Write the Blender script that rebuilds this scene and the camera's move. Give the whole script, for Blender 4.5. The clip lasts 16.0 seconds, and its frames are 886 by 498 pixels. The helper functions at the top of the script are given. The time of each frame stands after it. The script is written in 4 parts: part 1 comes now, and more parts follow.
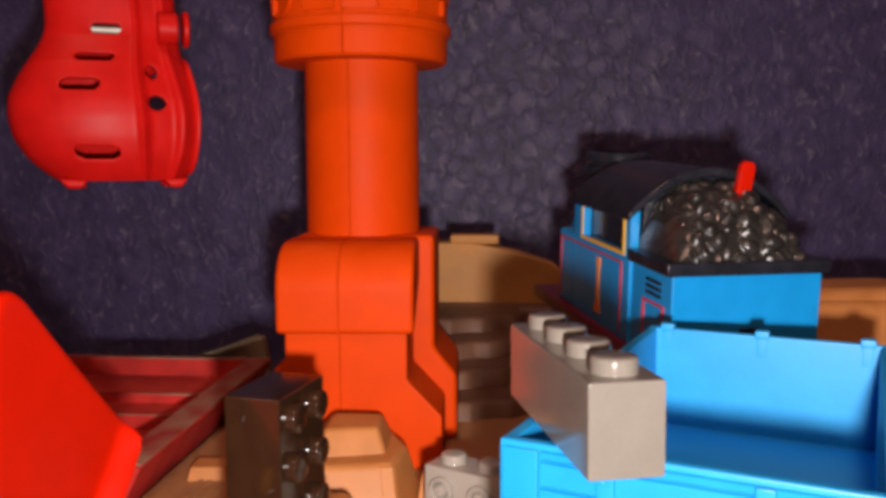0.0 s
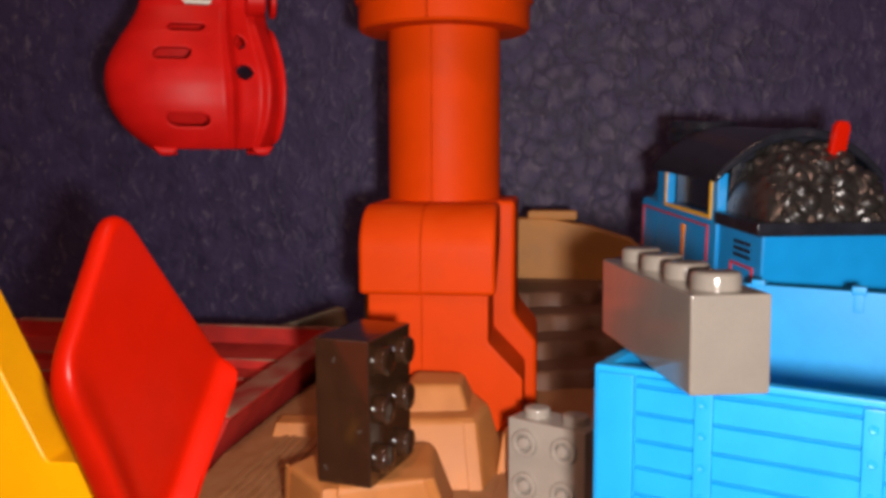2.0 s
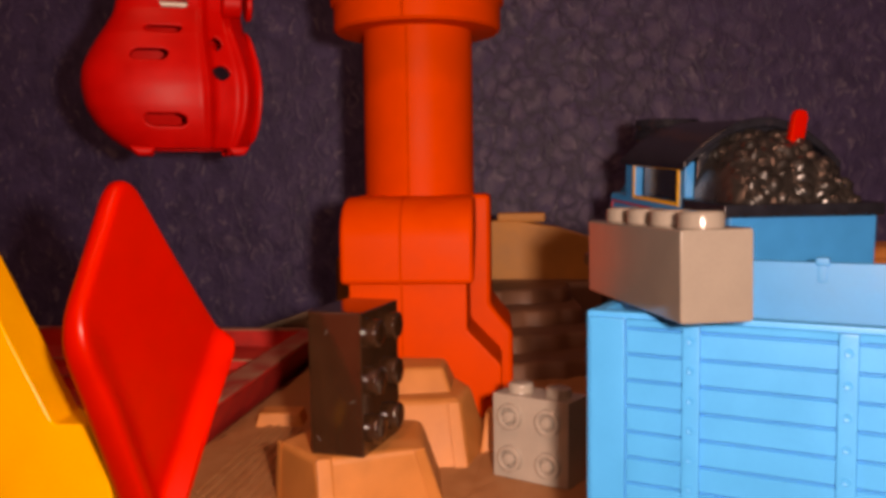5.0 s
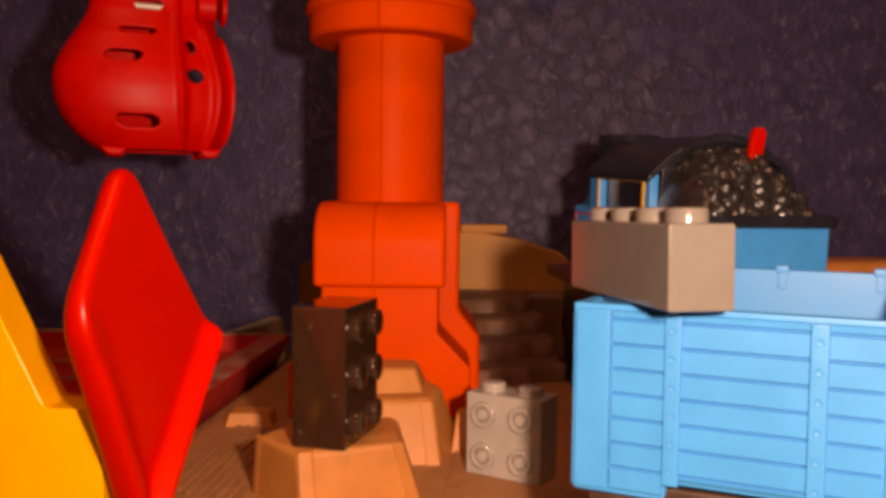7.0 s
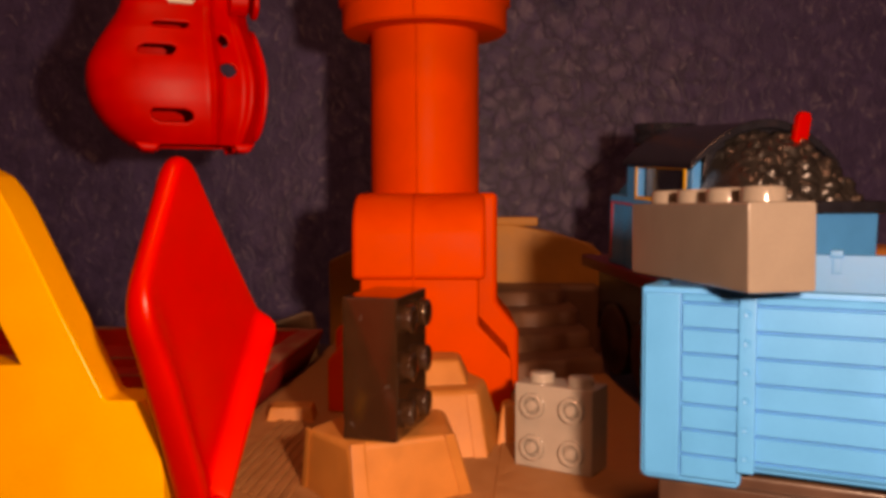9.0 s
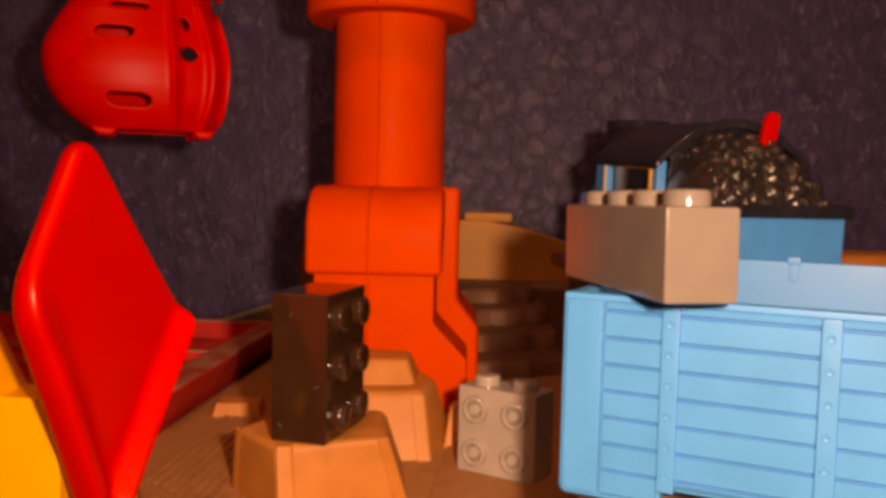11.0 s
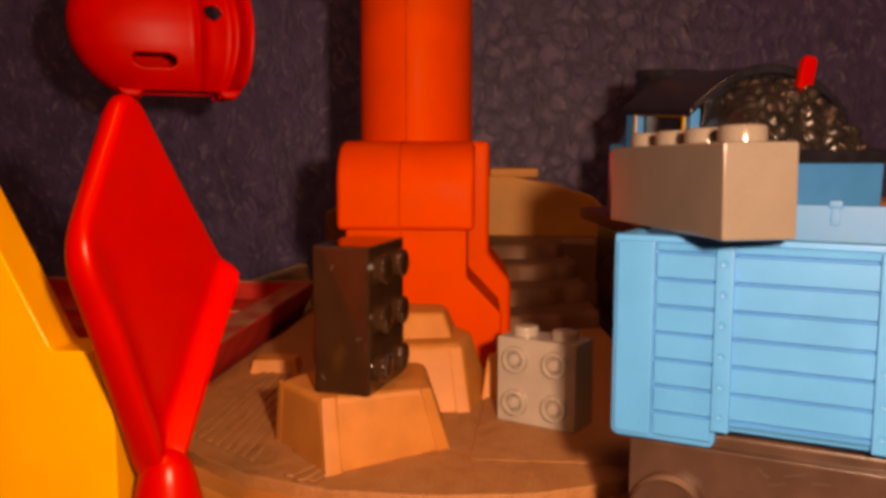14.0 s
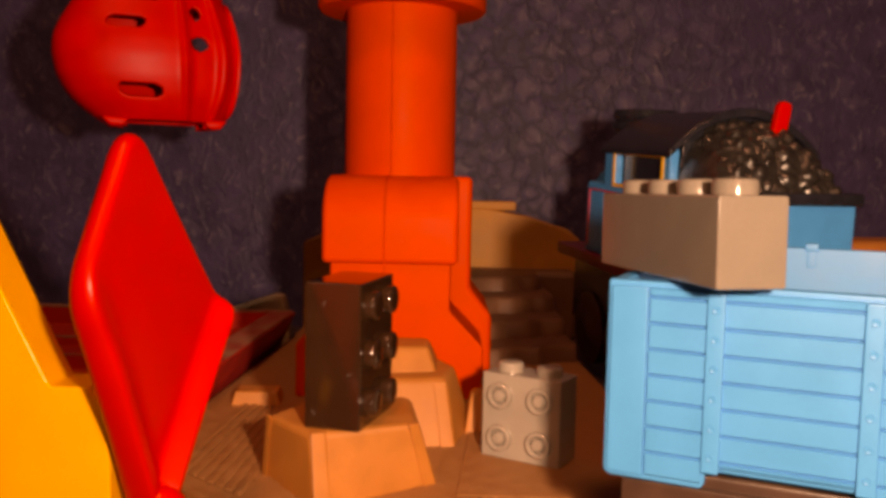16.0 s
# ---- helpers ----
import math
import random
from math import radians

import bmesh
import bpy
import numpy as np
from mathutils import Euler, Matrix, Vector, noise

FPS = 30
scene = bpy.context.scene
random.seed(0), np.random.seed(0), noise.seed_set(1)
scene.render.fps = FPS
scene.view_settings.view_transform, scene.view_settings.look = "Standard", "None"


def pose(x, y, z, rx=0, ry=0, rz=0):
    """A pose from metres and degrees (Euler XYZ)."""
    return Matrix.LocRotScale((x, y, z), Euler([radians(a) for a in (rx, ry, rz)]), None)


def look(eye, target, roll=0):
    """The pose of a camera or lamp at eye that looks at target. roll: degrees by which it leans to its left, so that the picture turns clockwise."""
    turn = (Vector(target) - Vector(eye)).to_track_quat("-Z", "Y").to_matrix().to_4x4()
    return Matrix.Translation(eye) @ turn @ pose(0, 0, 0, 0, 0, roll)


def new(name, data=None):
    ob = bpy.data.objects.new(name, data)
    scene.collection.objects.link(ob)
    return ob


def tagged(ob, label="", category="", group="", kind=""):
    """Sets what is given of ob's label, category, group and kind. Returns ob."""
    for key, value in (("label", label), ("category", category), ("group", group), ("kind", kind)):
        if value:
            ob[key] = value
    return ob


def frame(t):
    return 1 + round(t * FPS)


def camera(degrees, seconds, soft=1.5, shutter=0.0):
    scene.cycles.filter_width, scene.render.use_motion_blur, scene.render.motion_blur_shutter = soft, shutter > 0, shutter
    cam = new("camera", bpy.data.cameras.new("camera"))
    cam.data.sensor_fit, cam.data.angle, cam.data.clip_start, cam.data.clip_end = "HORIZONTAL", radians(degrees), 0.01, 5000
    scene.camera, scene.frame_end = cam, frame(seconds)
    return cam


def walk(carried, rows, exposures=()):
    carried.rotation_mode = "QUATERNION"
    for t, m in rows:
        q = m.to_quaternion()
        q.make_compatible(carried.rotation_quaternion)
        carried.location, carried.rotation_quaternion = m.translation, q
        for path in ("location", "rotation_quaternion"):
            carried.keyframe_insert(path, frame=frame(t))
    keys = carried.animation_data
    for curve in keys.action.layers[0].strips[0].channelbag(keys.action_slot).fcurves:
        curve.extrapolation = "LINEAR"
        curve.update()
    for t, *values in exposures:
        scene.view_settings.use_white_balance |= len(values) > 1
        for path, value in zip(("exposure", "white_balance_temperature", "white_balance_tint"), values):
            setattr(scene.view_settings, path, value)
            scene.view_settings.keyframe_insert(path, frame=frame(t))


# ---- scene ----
cam = camera(55.1, 16.0, soft=3.9)
# seconds, place in metres, turn in degrees
PATH = [
    (0, 0.00460, -0.00058, 0.07175, 84.03, 0.17, -0.05),
    (0.5, 0.00599, -0.00267, 0.07522, 84.12, -0.06, 0.53),
    (1, 0.00229, -0.00394, 0.06983, 85.93, -1.66, 1.22),
    (1.5, 0.00599, -0.00316, 0.07020, 85.83, -1.56, 2.87),
    (2, 0.00166, -0.00215, 0.06365, 83.90, 0.15, 4.64),
    (2.5, -0.00527, -0.00491, 0.06514, 83.76, 0.77, 4.75),
    (3, -0.00211, -0.00512, 0.06276, 83.90, 1.62, 3.89),
    (3.5, 0.00324, -0.00946, 0.06003, 84.17, 2.13, 3.52),
    (6, -0.00881, -0.00762, 0.05340, 86.47, -0.50, -0.17),
    (6.5, -0.01036, -0.01078, 0.05205, 86.72, -0.53, -1.28),
    (7, -0.00852, -0.01285, 0.05313, 86.79, -0.66, -1.64),
    (7.5, -0.00230, -0.01154, 0.04879, 86.72, -0.17, -1.52),
    (8, -0.00678, -0.01113, 0.05280, 86.92, 0.45, -0.89),
    (10.5, -0.01659, -0.00725, 0.04894, 86.07, -0.96, -0.68),
    (11, -0.00451, -0.00511, 0.05199, 86.11, -1.37, -0.70),
    (11.5, 0.00023, -0.00356, 0.05624, 86.35, -1.64, -0.01),
    (12, -0.00346, -0.00478, 0.05304, 86.47, -1.70, 0.80),
    (12.5, -0.00307, -0.00312, 0.05093, 85.80, -1.12, 1.12),
    (13, -0.00508, -0.00433, 0.05012, 85.13, -0.64, 1.03),
    (13.5, -0.00403, -0.00386, 0.04985, 84.15, -0.11, 0.89),
    (14, -0.00813, -0.00466, 0.04989, 83.58, -0.08, 0.31),
    (14.5, -0.00699, -0.00411, 0.05011, 83.83, -0.16, -1.13),
    (15, -0.00517, -0.00242, 0.04995, 83.76, -0.11, -2.02),
    (15.5, -0.00433, -0.00200, 0.04905, 83.62, -0.41, -2.09),
    (16, -0.01188, -0.00684, 0.05197, 85.37, -1.15, -1.76),
]
EXPOSURES = [(0, 0.36, 6500, -1), (1.0, 0.42, 6500, -1), (1.5, 0.52, 6450, -2), (2.0, 0.22, 6450, -2), (2.5, 0.18, 6500, -4), (3.0, 0.13, 6550, 0), (3.5, 0.0, 7000, 8), (6, 0.08, 10800, 24),
             (8, 0.03, 11800, 26), (10.5, -0.02, 18000, 37), (12, 0.0, 14500, 26), (14.5, -0.04, 17000, 30), (16, 0.04, 18000, 30)]
walk(cam, [(row[0], pose(*row[1:])) for row in PATH], exposures=EXPOSURES)

# the torch's place, power and softening; poses of the three bricks; turn of the paddle
LAMP, TORCH, SMOOTH = (0.0098, -0.005, 0.0590), 3.0, 0.024
# power of the added fill lamp overhead
FILL_POWER = 10.0
TORCH_TINT = (1.0, 0.84, 0.84)
BK = (-0.0203, 0.1254, 0.0355, 0.56, 0.08, -17.0)
GR = (0.0181, 0.0766, 0.0511, -0.70, -0.4, 8.6)
SN = (0.0012, 0.1501, 0.0004, 0, 0, -33.0)
PADDLE_YAW = 77.5
KNOB = (0.0572, 0.4510, 0.1754)

# ---- light ----
world = bpy.data.worlds.new("room_air")
world.use_nodes = True
world.node_tree.nodes["Background"].inputs[0].default_value = (0.62, 0.6, 0.75, 1)
world.node_tree.nodes["Background"].inputs[1].default_value = 0.02
scene.world = world

# the torch of the phone that films, a finger's width beside its lens
torch = bpy.data.lights.new("torch", "SPOT")
torch.spot_size, torch.spot_blend = radians(160), 1.0
torch.energy, torch.color, torch.shadow_soft_size = TORCH, TORCH_TINT, 0.0028
torch.use_nodes = True
falloff = torch.node_tree.nodes.new("ShaderNodeLightFalloff")
falloff.inputs["Strength"].default_value, falloff.inputs["Smooth"].default_value = 1.0, SMOOTH
torch.node_tree.links.new(falloff.outputs["Quadratic"], torch.node_tree.nodes["Emission"].inputs["Strength"])
new("torch", torch).matrix_world = look(LAMP, (0.045, 0.20, 0.040))


# ---- materials ----
def surface(name, color, rough=0.35, vary=0.12, scale=260.0, bump=0.1, fine=2600.0, second=None, dust=None, coat=0.0, metal=0.0, spec=0.5):
    """Painted or moulded surface: mottled in two scales, worn gloss, fine relief, dust on top where wanted."""
    m = bpy.data.materials.new(name)
    m.use_nodes = True
    nodes, links = m.node_tree.nodes, m.node_tree.links
    out = nodes["Principled BSDF"]
    where = nodes.new("ShaderNodeTexCoord").outputs["Object"]
    big, small = nodes.new("ShaderNodeTexNoise"), nodes.new("ShaderNodeTexNoise")
    for tex, s, d in ((big, scale, 4), (small, fine, 3)):
        links.new(where, tex.inputs["Vector"])
        tex.inputs["Scale"].default_value, tex.inputs["Detail"].default_value = s, d
    ramp = nodes.new("ShaderNodeValToRGB")
    dark = [c * (1 - vary) for c in color]
    light = list(second) if second else [min(1, c * (1 + vary)) for c in color]
    ramp.color_ramp.elements[0].position, ramp.color_ramp.elements[0].color = 0.32, (*dark, 1)
    ramp.color_ramp.elements[1].position, ramp.color_ramp.elements[1].color = 0.68, (*light, 1)
    links.new(big.outputs["Fac"], ramp.inputs["Fac"])
    tint = ramp.outputs["Color"]
    grain = nodes.new("ShaderNodeMixRGB")
    grain.blend_type = "OVERLAY"
    grain.inputs["Fac"].default_value = 0.07
    links.new(tint, grain.inputs["Color1"])
    links.new(small.outputs["Fac"], grain.inputs["Color2"])
    tint = grain.outputs["Color"]
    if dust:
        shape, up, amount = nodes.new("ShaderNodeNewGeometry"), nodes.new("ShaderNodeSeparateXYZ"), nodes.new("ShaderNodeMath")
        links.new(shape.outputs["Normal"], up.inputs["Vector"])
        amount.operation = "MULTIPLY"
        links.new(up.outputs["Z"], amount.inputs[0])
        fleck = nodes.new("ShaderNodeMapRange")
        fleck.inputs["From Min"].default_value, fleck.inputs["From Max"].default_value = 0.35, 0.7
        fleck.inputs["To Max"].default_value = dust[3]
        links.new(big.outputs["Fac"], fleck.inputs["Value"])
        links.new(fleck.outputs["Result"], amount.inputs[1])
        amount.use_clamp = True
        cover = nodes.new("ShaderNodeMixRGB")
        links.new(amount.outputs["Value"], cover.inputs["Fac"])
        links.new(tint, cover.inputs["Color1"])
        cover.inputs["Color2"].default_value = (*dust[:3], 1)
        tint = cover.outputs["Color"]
    links.new(tint, out.inputs["Base Color"])
    gloss = nodes.new("ShaderNodeMapRange")
    gloss.inputs["To Min"].default_value, gloss.inputs["To Max"].default_value = rough * 0.8, min(1, rough * 1.25)
    links.new(big.outputs["Fac"], gloss.inputs["Value"])
    links.new(gloss.outputs["Result"], out.inputs["Roughness"])
    out.inputs["Metallic"].default_value = metal
    out.inputs["Specular IOR Level"].default_value = spec
    out.inputs["Coat Weight"].default_value = coat
    relief = nodes.new("ShaderNodeBump")
    relief.inputs["Strength"].default_value, relief.inputs["Distance"].default_value = bump, 0.0004
    links.new(small.outputs["Fac"], relief.inputs["Height"])
    links.new(relief.outputs["Normal"], out.inputs["Normal"])
    return m


def plaster():
    """Dark violet-blue paint over trowelled plaster."""
    m = surface("wall_paint", (0.056, 0.045, 0.120), 0.52, 0.2, 60.0, 0.25, 900.0)
    nodes, links = m.node_tree.nodes, m.node_tree.links
    out = nodes["Principled BSDF"]
    where = nodes.new("ShaderNodeTexCoord").outputs["Object"]
    warp = nodes.new("ShaderNodeTexNoise")
    warp.inputs["Scale"].default_value, warp.inputs["Detail"].default_value = 70.0, 3.0
    links.new(where, warp.inputs["Vector"])
    bend = nodes.new("ShaderNodeVectorMath")
    bend.operation = "MULTIPLY_ADD"
    bend.inputs[1].default_value = (0.020, 0.020, 0.020)
    links.new(warp.outputs["Color"], bend.inputs[0])
    links.new(where, bend.inputs[2])
    cell = nodes.new("ShaderNodeTexVoronoi")
    cell.feature, cell.inputs["Scale"].default_value, cell.inputs["Smoothness"].default_value = "SMOOTH_F1", 82.0, 0.3
    links.new(bend.outputs["Vector"], cell.inputs["Vector"])
    flat = nodes.new("ShaderNodeMapRange")
    flat.inputs["From Min"].default_value, flat.inputs["From Max"].default_value = 0.46, 0.22
    links.new(cell.outputs["Distance"], flat.inputs["Value"])
    patch = nodes.new("ShaderNodeTexNoise")
    patch.inputs["Scale"].default_value, patch.inputs["Detail"].default_value = 22.0, 2.0
    links.new(where, patch.inputs["Vector"])
    where_rough = nodes.new("ShaderNodeMapRange")
    where_rough.inputs["From Min"].default_value, where_rough.inputs["From Max"].default_value = 0.42, 0.62
    links.new(patch.outputs["Fac"], where_rough.inputs["Value"])
    amount = nodes.new("ShaderNodeMath")
    amount.operation = "MULTIPLY"
    # blobs turn paler and their seams darker round this fixed point
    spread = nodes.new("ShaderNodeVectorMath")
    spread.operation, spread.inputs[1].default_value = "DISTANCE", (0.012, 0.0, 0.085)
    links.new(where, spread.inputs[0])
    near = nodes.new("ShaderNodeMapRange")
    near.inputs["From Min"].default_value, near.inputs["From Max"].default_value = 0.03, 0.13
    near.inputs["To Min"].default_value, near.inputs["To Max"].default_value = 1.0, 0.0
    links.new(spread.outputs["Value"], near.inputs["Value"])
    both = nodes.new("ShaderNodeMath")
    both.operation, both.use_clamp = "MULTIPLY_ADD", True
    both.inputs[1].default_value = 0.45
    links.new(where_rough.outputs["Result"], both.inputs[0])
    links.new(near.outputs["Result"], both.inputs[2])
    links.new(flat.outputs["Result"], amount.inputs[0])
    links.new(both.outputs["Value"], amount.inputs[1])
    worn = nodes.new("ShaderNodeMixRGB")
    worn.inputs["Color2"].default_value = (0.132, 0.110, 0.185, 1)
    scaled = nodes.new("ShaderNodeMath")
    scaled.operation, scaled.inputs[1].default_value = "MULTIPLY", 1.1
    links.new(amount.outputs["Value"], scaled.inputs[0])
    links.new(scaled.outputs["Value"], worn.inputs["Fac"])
    old = out.inputs["Base Color"].links[0].from_socket
    links.new(old, worn.inputs["Color1"])
    # each blob has its own paleness
    tone = nodes.new("ShaderNodeTexNoise")
    tone.inputs["Scale"].default_value, tone.inputs["Detail"].default_value = 55.0, 3.0
    links.new(where, tone.inputs["Vector"])
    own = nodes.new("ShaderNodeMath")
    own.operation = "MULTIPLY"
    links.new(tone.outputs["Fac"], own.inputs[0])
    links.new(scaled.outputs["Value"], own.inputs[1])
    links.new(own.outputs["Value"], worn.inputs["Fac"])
    # thin dark seams between the blobs
    seam = nodes.new("ShaderNodeTexVoronoi")
    seam.feature, seam.inputs["Scale"].default_value = "DISTANCE_TO_EDGE", 82.0
    links.new(bend.outputs["Vector"], seam.inputs["Vector"])
    thin = nodes.new("ShaderNodeMapRange")
    thin.inputs["From Max"].default_value = 0.15
    thin.inputs["To Min"].default_value, thin.inputs["To Max"].default_value = 0.85, 0.0
    links.new(seam.outputs["Distance"], thin.inputs["Value"])
    here = nodes.new("ShaderNodeMath")
    here.operation = "MULTIPLY"
    links.new(thin.outputs["Result"], here.inputs[0])
    links.new(both.outputs["Value"], here.inputs[1])
    dark_seam = nodes.new("ShaderNodeMixRGB")
    dark_seam.inputs["Color2"].default_value = (0.030, 0.024, 0.060, 1)
    links.new(here.outputs["Value"], dark_seam.inputs["Fac"])
    links.new(worn.outputs["Color"], dark_seam.inputs["Color1"])
    # small pale flecks: glints on the plaster, put into its colour
    speck = nodes.new("ShaderNodeTexNoise")
    speck.inputs["Scale"].default_value, speck.inputs["Detail"].default_value = 300.0, 1.5
    drawn = nodes.new("ShaderNodeVectorMath")
    drawn.operation, drawn.inputs[1].default_value = "MULTIPLY", (1.0, 1.0, 0.42)
    links.new(bend.outputs["Vector"], drawn.inputs[0])
    links.new(drawn.outputs["Vector"], speck.inputs["Vector"])
    few = nodes.new("ShaderNodeMapRange")
    few.inputs["From Min"].default_value, few.inputs["From Max"].default_value, few.inputs["To Max"].default_value = 0.60, 0.74, 0.50
    links.new(speck.outputs["Fac"], few.inputs["Value"])
    glints = nodes.new("ShaderNodeMixRGB")
    glints.inputs["Color2"].default_value = (0.20, 0.18, 0.26, 1)
    links.new(few.outputs["Result"], glints.inputs["Fac"])
    links.new(dark_seam.outputs["Color"], glints.inputs["Color1"])
    # darker colour at the low spots of the same noise
    dint = nodes.new("ShaderNodeMapRange")
    dint.inputs["From Min"].default_value, dint.inputs["From Max"].default_value, dint.inputs["To Max"].default_value = 0.42, 0.30, 0.5
    links.new(speck.outputs["Fac"], dint.inputs["Value"])
    pitted = nodes.new("ShaderNodeMixRGB")
    pitted.inputs["Color2"].default_value = (0.030, 0.025, 0.070, 1)
    links.new(dint.outputs["Result"], pitted.inputs["Fac"])
    links.new(glints.outputs["Color"], pitted.inputs["Color1"])
    links.new(pitted.outputs["Color"], out.inputs["Base Color"])
    lumps = nodes.new("ShaderNodeBump")
    lumps.inputs["Strength"].default_value, lumps.inputs["Distance"].default_value = 0.6, 0.0012
    links.new(speck.outputs["Fac"], lumps.inputs["Height"])
    links.new(out.inputs["Normal"].links[0].from_socket, lumps.inputs["Normal"])
    links.new(lumps.outputs["Normal"], out.inputs["Normal"])
    out.inputs["Specular IOR Level"].default_value = 0.35
    return m


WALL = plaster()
WALL_PLAIN = surface("room_paint", (0.3, 0.29, 0.33), 0.6, 0.15, 8.0, 0.2, 300.0)
CEILING = surface("ceiling_paint", (0.55, 0.54, 0.52), 0.8, 0.06, 5.0, 0.2, 300.0)
TABLE = surface("table_wood", (0.07, 0.042, 0.04), 0.55, 0.3, 70.0, 0.2, 1500.0)
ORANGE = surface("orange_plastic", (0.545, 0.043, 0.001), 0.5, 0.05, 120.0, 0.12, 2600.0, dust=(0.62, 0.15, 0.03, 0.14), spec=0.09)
SEAM = surface("orange_seam", (0.42, 0.034, 0.001), 0.8, spec=0.05)
RED = surface("red_plastic", (0.51, 0.006, 0.006), 0.42, 0.08, 140.0, 0.06, 2200.0, spec=0.14)
PADDLE_RED = surface("bright_red_plastic", (0.48, 0.007, 0.001), 0.30, 0.05, 160.0, 0.06, 2400.0, spec=0.18)
YELLOW = surface("yellow_plastic", (0.78, 0.355, 0.003), 0.24, 0.05, 120.0, 0.06, 2400.0, spec=0.35)
BLACK = surface("black_plastic", (0.028, 0.012, 0.006), 0.08, 0.12, 240.0, 0.02, 3200.0, spec=0.7)
SCRATCH = surface("scuffed_plastic", (0.06, 0.05, 0.045), 0.6)
GREY = surface("grey_plastic", (0.200, 0.179, 0.153), 0.13, 0.05, 180.0, 0.02, 2400.0)
LIGHT_GREY = surface("light_grey_plastic", (0.282, 0.250, 0.215), 0.15, 0.05, 180.0, 0.05, 2400.0)
BLUE = surface("blue_plastic", (0.016, 0.295, 0.67), 0.45, 0.05, 160.0, 0.025, 2200.0, spec=0.45)
ENGINE_BLUE = surface("engine_blue_plastic", (0.012, 0.25, 0.62), 0.3, 0.06, 160.0, 0.06, 2200.0)
ROOF = surface("black_roof_plastic", (0.013, 0.014, 0.02), 0.22, 0.3, 220.0, 0.12, 2600.0)
COAL = surface("coal_black_plastic", (0.020, 0.018, 0.017), 0.28, 0.35, 420.0, 0.08, 2600.0, spec=0.7)
LINING = surface("red_lining", (0.45, 0.012, 0.012), 0.4)
YELLOW_TRIM = surface("yellow_trim", (0.75, 0.42, 0.03), 0.4)
ORANGE_TRIM = surface("orange_trim", (0.75, 0.24, 0.015), 0.4)
FOOTPLATE = surface("dark_red_plastic", (0.12, 0.004, 0.010), 0.35)
TAN = surface("tan_plastic", (0.41, 0.150, 0.037), 0.55, 0.1, 160.0, 0.2, 2400.0, dust=(0.45, 0.21, 0.08, 0.35))
PLATE = surface("sandy_plastic", (0.285, 0.122, 0.045), 0.6, 0.09, 420.0, 0.8, 1900.0, dust=(0.32, 0.165, 0.075, 0.5))
OCHRE = surface("ochre_plastic", (0.38, 0.165, 0.036), 0.6, 0.12, 120.0, 0.25, 2000.0, dust=(0.42, 0.22, 0.09, 0.4))
# brown of the back steps, darkened to carry the shade over them
SHADED_BROWN = surface("shaded_brown_plastic", (0.115, 0.050, 0.026), 0.6, 0.15, 150.0, 0.25, 2000.0)
CRATE = surface("dull_red_plastic", (0.40, 0.010, 0.007), 0.62, 0.2, 150.0, 0.2, 2000.0, dust=(0.36, 0.09, 0.05, 0.2))
DUSTY = surface("dusty_rim", (0.36, 0.020, 0.014), 0.7, 0.25, 70.0, 0.3, 2400.0, second=(0.30, 0.17, 0.11))
PALE = surface("pale_wood", (0.33, 0.24, 0.16), 0.7, 0.2, 60.0, 0.25, 1800.0)
CHASSIS = surface("brown_grey_plastic", (0.060, 0.031, 0.022), 0.34, 0.2, 200.0, 0.08, 2600.0, dust=(0.3, 0.19, 0.12, 0.25))
STEEL = surface("dull_steel", (0.62, 0.58, 0.5), 0.5, 0.1, metal=0.3)
CORD = surface("dark_cord", (0.05, 0.03, 0.03), 0.8)
GLASS = surface("dark_window", (0.012, 0.012, 0.016), 0.12, 0.2)


# ---- builders ----
def bevelled(bm, size, segments=2, angle=0.5):
    if size:
        edges = [e for e in bm.edges if len(e.link_faces) == 2 and e.calc_face_angle(0.0) > angle]
        bmesh.ops.bevel(bm, geom=edges, offset=size, segments=segments, affect="EDGES", profile=0.5, clamp_overlap=True)
    return bm


def box(lo, hi, bevel=0.0004, segments=2):
    bm = bmesh.new()
    bmesh.ops.create_cube(bm, size=1)
    for v in bm.verts:
        v.co = Vector([lo[i] if v.co[i] < 0 else hi[i] for i in range(3)])
    return bevelled(bm, bevel, segments)


def prism(points, axis, a, b, bevel=0.0004, segments=2):
    """A flat outline pushed from a to b along an axis; the outline's two numbers are the other two axes, in order."""
    bm = bmesh.new()
    others = [i for i in range(3) if i != axis]

    def corner(p, h):
        c = [0.0, 0.0, 0.0]
        c[others[0]], c[others[1]], c[axis] = p[0], p[1], h
        return bm.verts.new(c)
    low, top = [corner(p, a) for p in points], [corner(p, b) for p in points]
    bm.faces.new(low), bm.faces.new(top)
    for i in range(len(points)):
        j = (i + 1) % len(points)
        bm.faces.new((low[i], low[j], top[j], top[i]))
    bmesh.ops.recalc_face_normals(bm, faces=bm.faces)
    return bevelled(bm, bevel, segments)


def solid(low, top, bevel=0.0006, segments=2):
    """A block between two outlines of as many corners."""
    bm = bmesh.new()
    a, b = [bm.verts.new(p) for p in low], [bm.verts.new(p) for p in top]
    bm.faces.new(a), bm.faces.new(b)
    for i in range(len(a)):
        j = (i + 1) % len(a)
        bm.faces.new((a[i], a[j], b[j], b[i]))
    bmesh.ops.recalc_face_normals(bm, faces=bm.faces)
    return bevelled(bm, bevel, segments)


